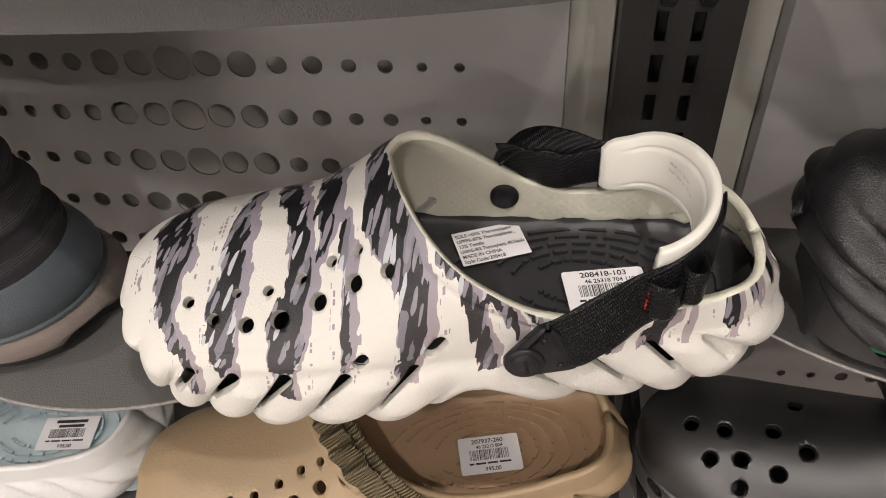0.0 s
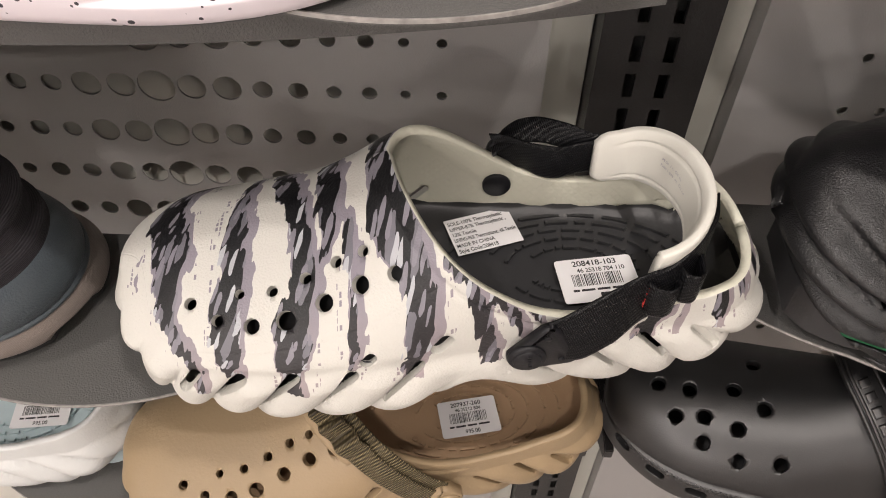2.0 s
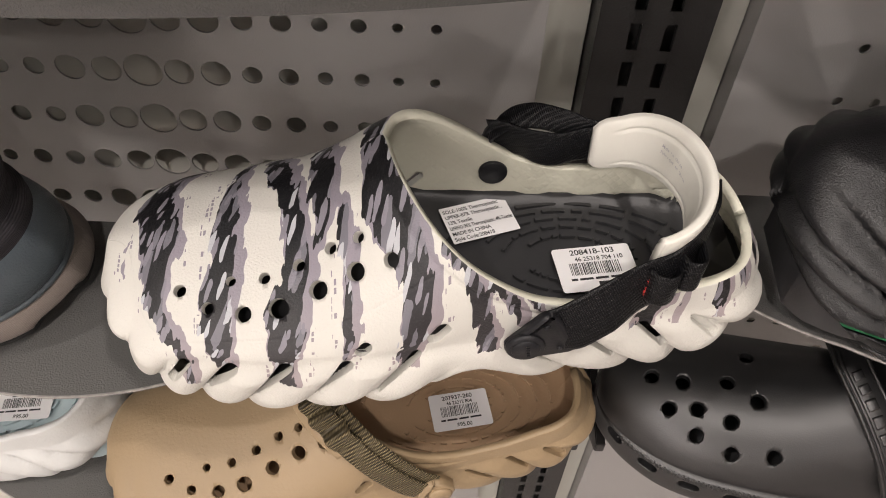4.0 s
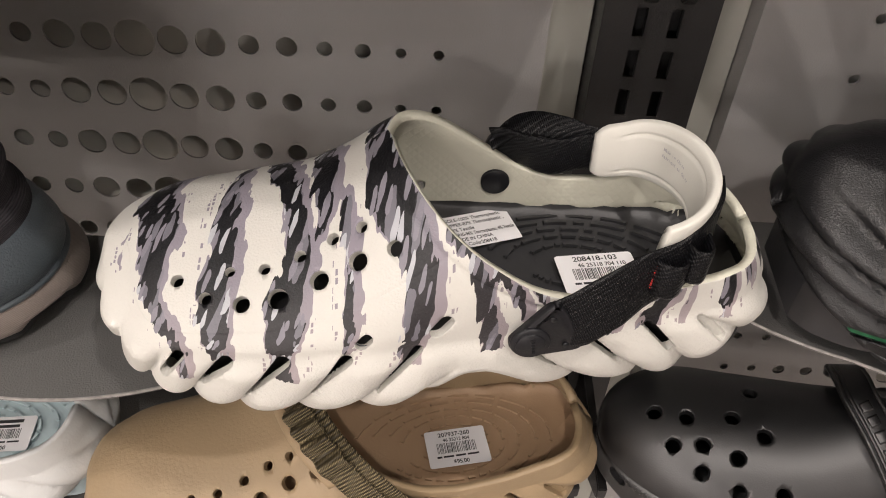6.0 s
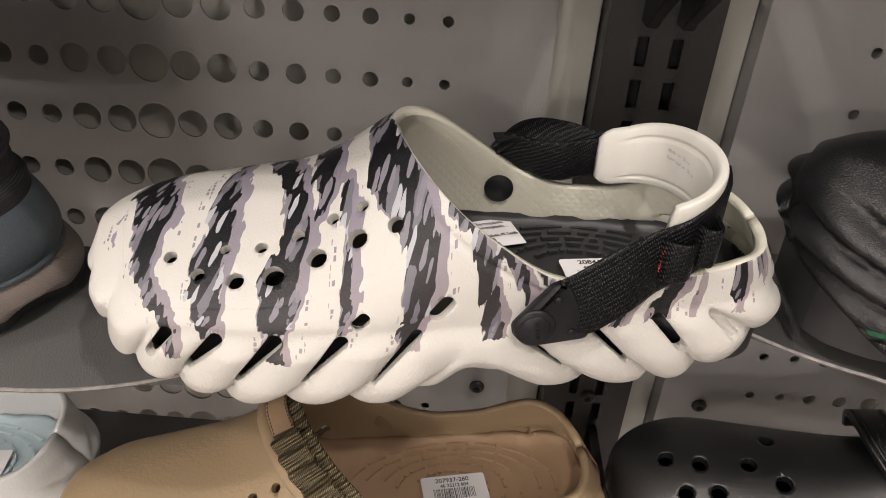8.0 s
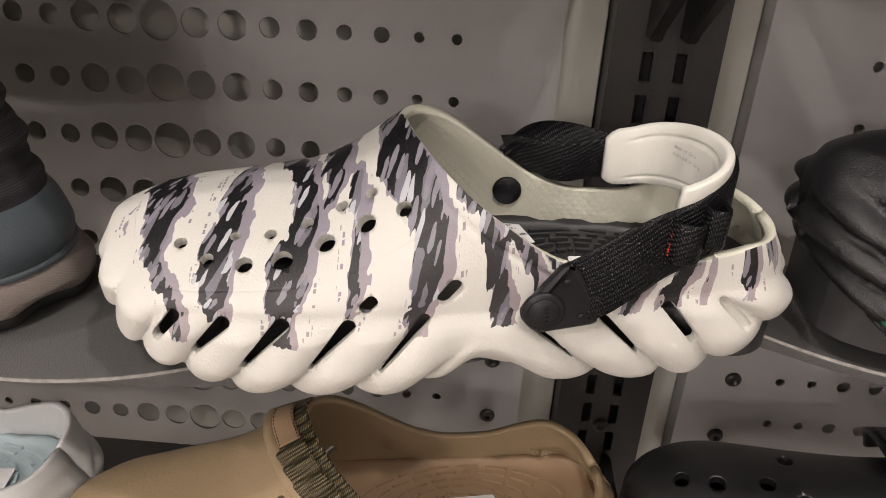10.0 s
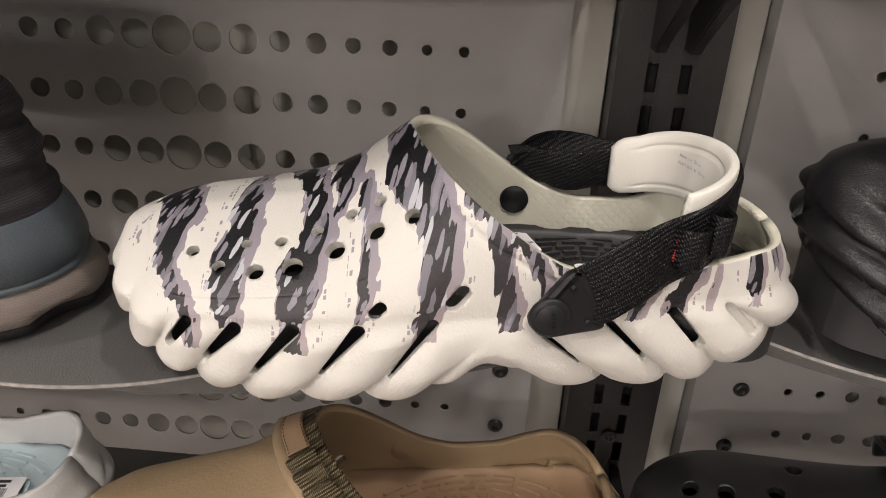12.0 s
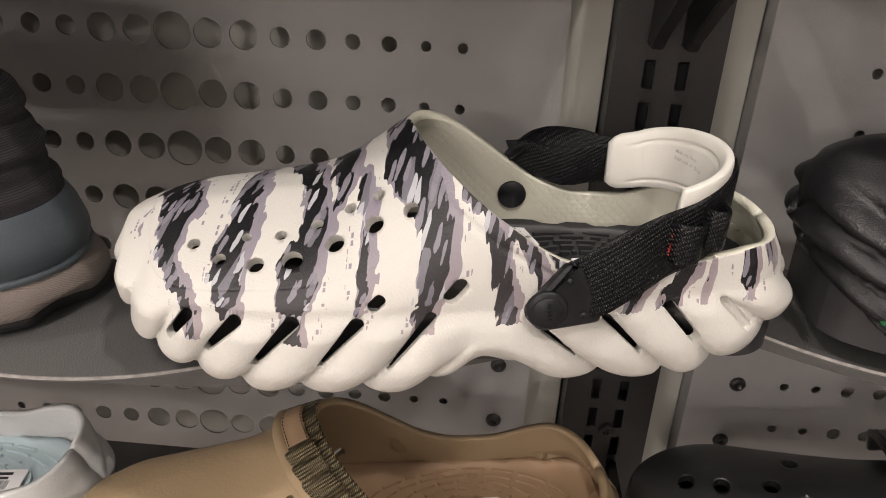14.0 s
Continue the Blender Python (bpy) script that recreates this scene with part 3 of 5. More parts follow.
def shelf(x0, x1, z, arcs, back, rail, label):
    """A thin plate with a bulging front edge on a steel body with a gently bowed front rail. rail: its middle x, front y and radius."""
    ob = thing("shelf", pose(0, 0, 0), label, "shelf", "shelves", kind="structure")
    xs = np.linspace(x0, x1, 160)
    cx, y0, rr = rail
    bow = [(float(x), y0 + rr - math.sqrt(rr * rr - (x - cx) ** 2)) for x in xs]
    front = []
    for x, yb in bow:
        ys = [ay - math.sqrt(r * r - (x - ax) ** 2) for ax, ay, r in arcs if abs(x - ax) < r]
        front.append((x, min(ys + [yb - 0.004])))
    part("plate", slab(front + [(x1, back), (x0, back)], z - 0.002, z), STEEL_DARK, ob, smooth=False)
    # worn edge of the plate, its highlight line put in as a paler strip
    bm = slab([(x, y - 0.0003) for x, y in front] + [(x, y + 0.0004) for x, y in reversed(front)], z - 0.0012, z + 0.0003)
    part("worn_highlight_edge", bm, WORN_HIGHLIGHT, ob, "worn steel edge with its highlight put into the colour", smooth=False)
    bm = slab([(x, y) for x, y in bow] + [(x, y + 0.003) for x, y in reversed(bow)], z - 0.031, z - 0.0025)
    part("front_rail", bm, STEEL_DARK, ob, smooth=False)
    bm = slab([(x, y + 0.0035) for x, y in bow] + [(x1, back), (x0, back)], z - 0.006, z - 0.0025)
    part("deck", bm, STEEL_DARK, ob, smooth=False)
    return ob


L_MID, R_MID = -0.236, 0.365
shelf(-0.47, 0.030, 1.158, [(-0.236, 0.41, 0.165)], 0.357, (L_MID, 0.284, 0.48), "dark grey steel shelf with a bulging front edge")
shelf(0.095, 0.60, 1.163, [(0.21, 0.455, 0.172), (0.365, 0.69, 0.45)], 0.397, (R_MID, 0.290, 0.48), "dark grey steel shelf with a bulging front edge")
shelf(-0.47, 0.030, 1.365, [(-0.066, 0.372, 0.11), (-0.29, 0.372, 0.11)], 0.447, (L_MID, 0.287, 0.9), "dark grey steel shelf holding a speckled sneaker")
shelf(0.095, 0.60, 1.365, [(0.365, 0.69, 0.45)], 0.447, (R_MID, 0.290, 0.48), "empty dark grey steel shelf")
shelf(-0.47, 0.030, 0.976, [(-0.25, 0.45, 0.2)], 0.41, (L_MID, 0.284, 0.48), "dark grey steel shelf under the khaki clog")
shelf(0.095, 0.60, 0.976, [(0.365, 0.69, 0.45)], 0.41, (R_MID, 0.290, 0.48), "dark grey steel shelf under the black clog")


def screw(x, z, y=0.45):
    rows = []
    for r, d in ((0.0058, 0.0), (0.0055, -0.0016), (0.0042, -0.0030), (0.0024, -0.0034), (0.0021, -0.0016), (0.0, -0.0016)):
        rows.append([(x + r * math.cos(a), y + d, z + r * math.sin(a)) for a in np.linspace(0, 2 * math.pi, 20, endpoint=False)])
    bm = grid(rows, True)
    bmesh.ops.remove_doubles(bm, verts=bm.verts, dist=1e-6)
    bmesh.ops.recalc_face_normals(bm, faces=bm.faces)
    return part("screw", bm, POST, wall)


for x, z in ((-0.0201, 0.993), (0.1505, 0.992), (0.1524, 1.0432), (-0.0201, 1.043)):
    screw(x, z)
screw(0.0636, 0.9975, 0.4435)
for x, w in ((0.0165, 0.0125), (0.107, 0.0115)):
    bm = bmesh.new()
    box(bm, x - w, x + w, 0.468, 0.472, 0, 2.2)
    part("cover_strip", bm, COVER, wall, smooth=False)


# ---- clogs ----
LEN = 0.321


WAVES = [0.0]


def echo_point(X, t, side):
    """Outer skin of the clog: X along it from the toe, t from the sole's middle (0) over its edge (0.4) to the crest (1), side -1 or 1."""
    cap_t = (1 - max(0, (0.05 - X) / 0.05) ** 2.3) ** (1 / 2.3)
    cap_h = (1 - max(0, (X - (LEN - 0.042)) / 0.042) ** 2.2) ** (1 / 2.2)
    if side < 0:
        w = float(curve([0, 0.05, 0.09, 0.13, 0.17, 0.21, 0.26, LEN], [0.054, 0.057, 0.0605, 0.059, 0.0525, 0.048, 0.0445, 0.042], X))
    else:
        w = float(curve([0, 0.05, 0.09, 0.13, 0.17, 0.21, 0.26, LEN], [0.05, 0.051, 0.0535, 0.0535, 0.050, 0.0475, 0.045, 0.042], X))
    w *= cap_t * cap_h
    bite = float(curve([0, 0.07, 0.16, 0.23, 0.28, LEN], [0.032, 0.032, 0.037, 0.044, 0.050, 0.052], X))
    cap_top = (1 - max(0, (0.046 - X) / 0.046) ** 3.4) ** (1 / 3.4)
    crest = float(curve([0, 0.03, 0.1, 0.14, 0.17, 0.2, LEN], [0, 0.006, 0.018, 0.020, 0.012, 0, 0], X)) * cap_t
    top = float(curve([0, 0.0386, 0.069, 0.097, 0.117, 0.1375, 0.16, 0.2, 0.25, LEN], [0.064, 0.0705, 0.0738, 0.0785, 0.0885, 0.1035, 0.117, 0.135, 0.15, 0.15], X))
    if WAVES[0]:
        top = float(curve([0, 0.02, 0.05, 0.1, 0.2, LEN], [0.076, 0.083, 0.086, 0.084, 0.082, 0.08], X))
        cap_top = (1 - max(0, (0.030 - X) / 0.030) ** 3.4) ** (1 / 3.4)
    low = float(curve([0, 0.02, 0.04, 0.06, 0.08, 0.14, 0.158, 0.173, 0.19, 0.205, 0.25, 0.27, 0.29, 0.305, LEN], [0.036, 0.022, 0.0125, 0.006, 0.002, 0.002, 0.008, 0.018, 0.011, 0.006, 0.0065, 0.009, 0.016, 0.024, 0.032], X))
    bite = max(bite, low + 0.012)
    # height to which the ridges of the sole climb over the upper
    climb = float(curve([0, 0.02, 0.05, 0.09, 0.12, 0.18, 0.23, 0.28, LEN], [0.058, 0.052, 0.042, 0.041, 0.043, 0.043, 0.047, 0.053, 0.060], X))
    if side > 0:
        climb += (bite - climb) * max(0.0, min(1.0, (X - 0.03) / 0.03, (0.30 - X) / 0.03))
    base = bite + 0.011 * cap_t
    top = base + 0.004 + (top - base - 0.004) * cap_top
    # the rows of soft ridges round the sole
    if X < 0.05:
        ang = math.atan2(0.05 - X, max(w, 1e-6))
        a = 0.05 - 0.055 * ang
    elif X > LEN - 0.042:
        a = LEN - 0.042 + 0.026 * math.atan2(X - LEN + 0.042, max(w, 1e-6))
    else:
        a = X
    def ridge(z, bottom):
        """How far the ridges stand out at height z, and their height there from groove (0) to back (1)."""
        ph = (a - 0.75 * z - 0.0650) / 0.0268 if X < 0.173 else (a + 1.05 * z - 0.2335) / 0.0315
        lobe = 0.6 if WAVES[0] else abs(math.sin(math.pi * ph)) ** 0.5
        waist = max(0.0, 1 - abs(X - 0.173) / 0.024)
        lobe += (0.85 - lobe) * waist * waist * (3 - 2 * waist)
        fade = max(0.0, min(1.0, (climb - z) / 0.010))
        return 0.0075 * (lobe - 0.6) * bottom * fade * fade * (3 - 2 * fade), lobe, fade

    if t <= 0.4:
        k = t / 0.4
        proud = 0.95 + 0.05 * max(0.0, min(1.0, (climb - bite) / 0.010)) * (not WAVES[0])
        ctrl_r = [0, 0.45, 0.80, 0.955, 1.0, 0.5 + 0.5 * proud, proud]
        ctrl_z = [low, low, low, low + 0.25 * (bite - low), low + 0.5 * (bite - low), low + 0.78 * (bite - low), bite]
        kk = [0, 0.2, 0.36, 0.52, 0.68, 0.85, 1]
        r, z = float(curve(kk, ctrl_r, k)), float(curve(kk, ctrl_z, k))
        out, lobe, _ = ridge(z, max(0, min(1, (k - 0.15) / 0.25)))
        z += (0.006 if WAVES[0] else 0.0045) * (1 - lobe) * max(0, min(1, (k - 0.05) / 0.2)) * (1 - k)
        r = w * r + out * cap_t * cap_h
        x = X - out * (1 - cap_t) + out * (1 - cap_h)
    else:
        k = (t - 0.4) / 0.6
        half = 0.95 * w - side * crest
        if k < 0.15:
            r = 0.95 * w
            z = bite + (base - bite) * k / 0.15
        else:
            th = (k - 0.15) / 0.85 * math.pi / 2
            n = float(curve([0, 0.13, 0.19, LEN], [1.45, 1.5, 2.0, 2.0] if side < 0 else [1.9, 2.4, 2.2, 2.0], X))
            r = side * crest + half * math.cos(th) ** (2 / n)
            z = base + (top - base) * math.sin(th) ** (2 / n)
            if side < 0 and 0.128 < X < 0.225:
                edge = float(curve([0.128, 0.1375, 0.156, 0.18, 0.206, 0.225], [0.101, 0.096, 0.0845, 0.0695, 0.0565, 0.052], X))
                r -= 0.0014 * math.exp(-(((z - edge) / 0.0014) ** 2))
        x = X
        if not WAVES[0]:
            out, lobe, fade = ridge(z, 1.0)
            r += 0.05 * w * fade + out * cap_t * cap_h
            x += -out * (1 - cap_t) + out * (1 - cap_h)
    if WAVES[0]:
        # soft folds that run round the whole shoe
        q = (z + 0.45 * min(X, 0.06) * min(1.0, (z / 0.06) ** 2) + 0.004) / 0.0165
        f = abs(math.sin(math.pi * (q - math.floor(q)) ** 0.75)) - 0.5
        f *= WAVES[0] * max(0, min(1, (t - 0.12) / 0.12)) * max(0, min(1, (0.84 - t) / 0.12))
        r += f * cap_t * cap_h
        x -= f * (1 - cap_t) * 1.2
    x += (0.0058 if WAVES[0] else 0.0105) * max(0, (0.085 - X) / 0.085) ** 2
    # toe and heel of the sole draw in towards the ground
    tuck = max(0, 1 - z / 0.045)
    x += 0.007 * tuck * max(0, (0.07 - X) / 0.07) if not WAVES[0] else 0.030 * max(0.0, 1 - z / 0.058) ** 1.2 * max(0, (0.1 - X) / 0.1)
    x -= (0.016 * tuck + 0.004 * max(0, min(1, (0.065 - z) / 0.015))) * max(0, (X - 0.25) / (LEN - 0.25))
    x -= (X / LEN) ** 7 * 0.022 * max(0, (z - 0.042) / 0.033)
    return x, side * r, z


def echo_rim(X):
    """t at which the skin ends: the crest, or the edge of the foot opening."""
    if X < 0.1375:
        return 1.0
    rim = float(curve([0.1375, 0.143, 0.156, 0.18, 0.206, 0.225, 0.247, 0.273, 0.298, LEN], [0.104, 0.1015, 0.0945, 0.0795, 0.0645, 0.0605, 0.0615, 0.068, 0.072, 0.072], X))
    lo, hi = 0.4, 1.0
    for _ in range(24):
        mid = (lo + hi) / 2
        if echo_point(X, mid, -1)[2] < rim:
            lo = mid
        else:
            hi = mid
    return lo


def echo_body(name, mats, parent, fine=1.0, label=""):
    ns, nb, nu = int(230 * fine), int(44 * fine), int(40 * fine)
    u = np.linspace(0, 1, ns)
    Xs = LEN * (0.55 * u + 0.45 * (0.5 - 0.5 * np.cos(np.pi * u)))
    Xs = np.clip(Xs, 1e-5, LEN - 1e-5)
    rims = [echo_rim(float(X)) for X in Xs]
    bm = bmesh.new()
    uv = bm.loops.layers.uv.new("skin")
    co = {}
    first = 0
    for side in (-1, 1):
        rows = []
        for X, rm in zip(Xs, rims):
            ts = np.concatenate([np.linspace(0, 0.4, nb), np.linspace(0.4, rm, nu)[1:]])
            rows.append([echo_point(float(X), float(t), side) for t in ts])
        vs = add_grid(bm, rows)
        if side > 0:
            bmesh.ops.reverse_faces(bm, faces=list(bm.faces)[first:])
        first = len(bm.faces)
        for r, X, rm in zip(vs, Xs, rims):
            ts = np.concatenate([np.linspace(0, 0.4, nb), np.linspace(0.4, rm, nu)[1:]])
            for v, t in zip(r, ts):
                co[v] = (X / LEN, (t if side < 0 else 2 - t) / 2)
    for f in bm.faces:
        for lp in f.loops:
            lp[uv].uv = co[lp.vert]
    bmesh.ops.remove_doubles(bm, verts=bm.verts, dist=2e-5)
    outward(bm)
    ob = part(name, bm, mats, parent, label)
    so = ob.modifiers.new("wall", "SOLIDIFY")
    so.thickness, so.offset, so.use_even_offset = 0.0045, -1, False
    so.material_offset = 1
    so.material_offset_rim = 1
    bake(ob)
    return ob


def outward(bm):
    """Turns an open shell's faces so that they look outward."""
    bm.normal_update()
    c = Vector((0.15, 0, 0.04))
    if sum(f.calc_area() * f.normal.dot(f.calc_center_median() - c) for f in bm.faces) < 0:
        bmesh.ops.reverse_faces(bm, faces=bm.faces)


def echo_footbed(mat, parent):
    rows = []
    for k in (0.0, 0.5, 0.8, 0.95, 1.0, 1.0, 1.0):
        rows.append([])
    zs = [0.039, 0.0392, 0.040, 0.0425, 0.0455, 0.03, 0.012]
    n = 120
    for i in range(n):
        a = 2 * math.pi * i / n
        X = LEN / 2 - (LEN / 2 - 0.010) * math.cos(a)
        side = -1 if math.sin(a) < 0 else 1
        x, y, _ = echo_point(float(X), 0.36, side)
        y = side * max(0, abs(y) - (0.0070 if side < 0 else 0.0056))
        x2 = 0.019 + (X - 0.010) / (LEN - 0.02) * (LEN - 0.033)
        for r, k in zip(rows, (0.0, 0.5, 0.8, 0.95, 1.0, 0.86, 0.84)):
            r.append((x2 if k else LEN / 2 + (x2 - LEN / 2) * 0.9, y * k, 0))
    rows = [[(x, y, z) for x, y, _ in r] for r, z in zip(rows, zs)]
    bm = grid(rows, True)
    bmesh.ops.remove_doubles(bm, verts=bm.verts, dist=1e-5)
    bmesh.ops.recalc_face_normals(bm, faces=bm.faces)
    return part("footbed", bm, mat, parent)


def echo_frame(X, t, side=-1):
    """A point of the skin with its outward normal and its lengthwise direction."""
    p = Vector(echo_point(X, t, side))
    du = Vector(echo_point(X + 0.002, t, side)) - Vector(echo_point(X - 0.002, t, side))
    dv = Vector(echo_point(X, min(t + 0.02, 0.999), side)) - Vector(echo_point(X, t - 0.02, side))
    n = du.cross(dv).normalized()
    if n.y * side < 0:
        n = -n
    return p, n, du.normalized()


def sole_at(X, z, side=-1):
    lo, hi = 0.14, 0.62
    for _ in range(20):
        mid = (lo + hi) / 2
        if echo_point(X, mid, side)[2] < z:
            lo = mid
        else:
            hi = mid
    return lo


def add_pin(bm, p, n, along, rx, ry, depth):
    """A rounded pin: a stretched cylinder along n, long side along the given direction."""
    z = n.normalized()
    x = (along - z * along.dot(z)).normalized()
    y = z.cross(x)
    k = 20
    rows = []
    for h in (-depth, depth):
        r = []
        for i in range(k):
            a = 2 * math.pi * i / k
            c, s_ = math.cos(a), math.sin(a)
            # a stadium outline
            ex = max(rx - ry, 0)
            q = x * (ry * c + math.copysign(ex, c)) + y * ry * s_
            r.append(p + q + z * h)
        rows.append(r)
    vs = add_grid(bm, rows, True)
    bm.faces.new(vs[0])
    bm.faces.new(vs[1])


def add_wedge(bm, p, q, n, rp, rq, depth):
    """A rounded slot cutter from p to q through the skin along n, with its own half width at each end."""
    z = n.normalized()
    x = q - p
    x = (x - z * x.dot(z)).normalized()
    y = z.cross(x)
    rows = []
    for h in (-depth, depth):
        r = []
        for c, rad, a0 in ((p, rp, math.pi / 2), (q, rq, -math.pi / 2)):
            for i in range(9):
                a = a0 + math.pi * i / 8
                r.append(c + x * rad * math.cos(a) + y * rad * math.sin(a) + z * h)
        rows.append(r)
    vs = add_grid(bm, rows, True)
    bm.faces.new(vs[0])
    bm.faces.new(vs[1])


VENTS = [(0.148, 0.368, 2.4), (0.221, 0.375, 1.9), (0.190, 0.345, 2.3), (0.240, 0.337, 3.1), (0.267, 0.375, 2.2), (0.313, 0.383, 2.4), (0.287, 0.341, 3.8),
         (0.340, 0.353, 3.6), (0.356, 0.390, 2.4), (0.394, 0.390, 2.3), (0.390, 0.360, 3.6), (0.437, 0.359, 3.0)]


def echo_cuts():
    """The vents of the upper and the slots between the ridges of the sole."""
    bm = bmesh.new()
    for u, v, r in VENTS:
        p, n, d = echo_frame(u * LEN, 2 * v)
        add_pin(bm, p, n, d, r / 870, r / 870, 0.009)
    p, n, d = echo_frame(0.398 * LEN, 0.524)
    add_pin(bm, p, n, d + Vector((0, 0, 0.9)), 0.0042, 0.0026, 0.009)
    p, n, d = echo_frame(0.498 * LEN, 0.52)
    add_pin(bm, p, n, d + Vector((0, 0, 0.9)), 0.0062, 0.0033, 0.009)
    for xa, za, xb, zb, wa, wb in ((0.0405, 0.032, 0.0490, 0.0400, 0.0020, 0.0026), (0.0570, 0.0250, 0.0705, 0.0385, 0.0016, 0.0030), (0.0780, 0.0200, 0.0940, 0.0390, 0.0014, 0.0031),
                                   (0.1050, 0.0200, 0.1200, 0.0390, 0.0010, 0.0030), (0.1330, 0.0180, 0.1500, 0.0415, 0.0007, 0.0023)):
        pa, pb = Vector(echo_point(xa, sole_at(xa, za), -1)), Vector(echo_point(xb, sole_at(xb, zb), -1))
        add_wedge(bm, pa, pb, Vector((-0.1, -1, 0.12)), wa, wb, 0.011)
    for xa, za, xb, zb, wa, wb in ((0.2131, 0.0200, 0.1974, 0.0335, 0.0005, 0.0013), (0.2412, 0.0225, 0.2239, 0.0392, 0.0010, 0.0018), (0.2657, 0.0300, 0.2510, 0.0452, 0.0022, 0.0024), (0.2900, 0.0365, 0.2765, 0.0480, 0.0022, 0.0020)):
        pa, pb = Vector(echo_point(xa, sole_at(xa, za), -1)), Vector(echo_point(xb, sole_at(xb, zb), -1))
        add_wedge(bm, pa, pb, Vector((0.15, -1, 0.1)), wa, wb, 0.011 if xa < 0.28 else 0.0030)
    # the far wall: strap hole and slot
    add_pin(bm, Vector((0.149, 0.05, 0.049)), Vector((0, 1, 0)), Vector((0.0096, 0, 0.011)), 0.0085, 0.0022, 0.012)
    bmesh.ops.recalc_face_normals(bm, faces=bm.faces)
    return bm


def rounded(points, r, k=5):
    """A closed outline with rounded corners."""
    out = []
    n = len(points)
    for i in range(n):
        p, a, b = (Vector(points[j % n]) for j in (i, i - 1, i + 1))
        da, db = (a - p).normalized(), (b - p).normalized()
        for j in range(k + 1):
            t = j / k
            out.append(p + da * r * (1 - t) ** 2 + db * r * t**2)
    return out


def plaque(outline, y0, y1, chamfer=0.0008):
    """A plate standing in the plane of the clog's side, with softened front edges; its front faces -y."""
    c = sum((Vector((p[0], 0, p[1])) for p in outline), Vector()) / len(outline)
    rows = []
    for y, k in ((y1, 1.0), (y0 + chamfer, 1.0), (y0, 1 - chamfer * 90)):
        rows.append([Vector((c.x + (p[0] - c.x) * k, y, c.z + (p[1] - c.z) * k)) for p in outline])
    bm = bmesh.new()
    vs = add_grid(bm, rows, True)
    bm.faces.new(vs[0])
    bm.faces.new(vs[-1])
    bmesh.ops.recalc_face_normals(bm, faces=bm.faces)
    return bm


def text_mesh(body, size, m, mat, parent, align="LEFT", stretch=1.0):
    cu = bpy.data.curves.new("print", "FONT")
    cu.body, cu.size, cu.align_x, cu.space_character = body, size, align, 1.0
    cu.offset = size * 0.018
    ob = new("print", cu)
    bpy.context.view_layer.update()
    me = bpy.data.meshes.new_from_object(ob.evaluated_get(bpy.context.evaluated_depsgraph_get()))
    bpy.data.objects.remove(ob)
    me.materials.clear()
    me.materials.append(mat)
    me.transform(m @ Matrix.Diagonal((stretch, 1, 1, 1)))
    o = new("print", me)
    o.parent = parent
    return o


def ticket(parent, m, w, h, lines, bars=None, rr=0.002, name="label"):
    """A paper label; m places its middle, x along its writing. lines: x, y, size, stretch, text from the lower left corner; bars: a bar code's box."""
    pts = rounded([(-w / 2, -h / 2), (w / 2, -h / 2), (w / 2, h / 2), (-w / 2, h / 2)], rr)
    bm = slab([(p.x, p.y) for p in pts], 0, 0.00025)
    bm.transform(m)
    lab = part(name, bm, PAPER, parent, "white printed paper label", smooth=False)
    for x, y, size, stretch, body in lines:
        if body:
            text_mesh(body, size, m @ Matrix.Translation((x - w / 2, y - h / 2, 0.0004)), INK, lab, stretch=stretch)
        else:
            bm = bmesh.new()
            box(bm, x - w / 2, x - w / 2 + stretch, y - h / 2, y - h / 2 + size, 0.0003, 0.00045)
            bm.transform(m)
            part("print", bm, INK, lab, smooth=False)
    if bars:
        x0, x1, y0, y1 = bars
        rnd = random.Random(4)
        bm = bmesh.new()
        x = x0
        while x < x1:
            b = rnd.choice((0.00025, 0.00035, 0.0006))
            box(bm, x - w / 2, x - w / 2 + b, y0 - h / 2, y1 - h / 2, 0.0003, 0.00045)
            x += b + rnd.choice((0.0003, 0.0004, 0.0007))
        bm.transform(m)
        part("bar_code", bm, INK, lab, smooth=False)
    return lab


BLACK_SLOTS = [(0.033, 0.033, 0.0165, 0.0020), (0.048, 0.022, 0.0150, 0.0020), (0.040, 0.052, 0.0028, 0.0022)]


def black_cuts():
    bm = bmesh.new()
    for X, z, rx, ry in BLACK_SLOTS:
        p, n, d = echo_frame(X, sole_at(X, z))
        add_pin(bm, p, n, d, rx, ry, 0.009)
    bmesh.ops.recalc_face_normals(bm, faces=bm.faces)
    return bm


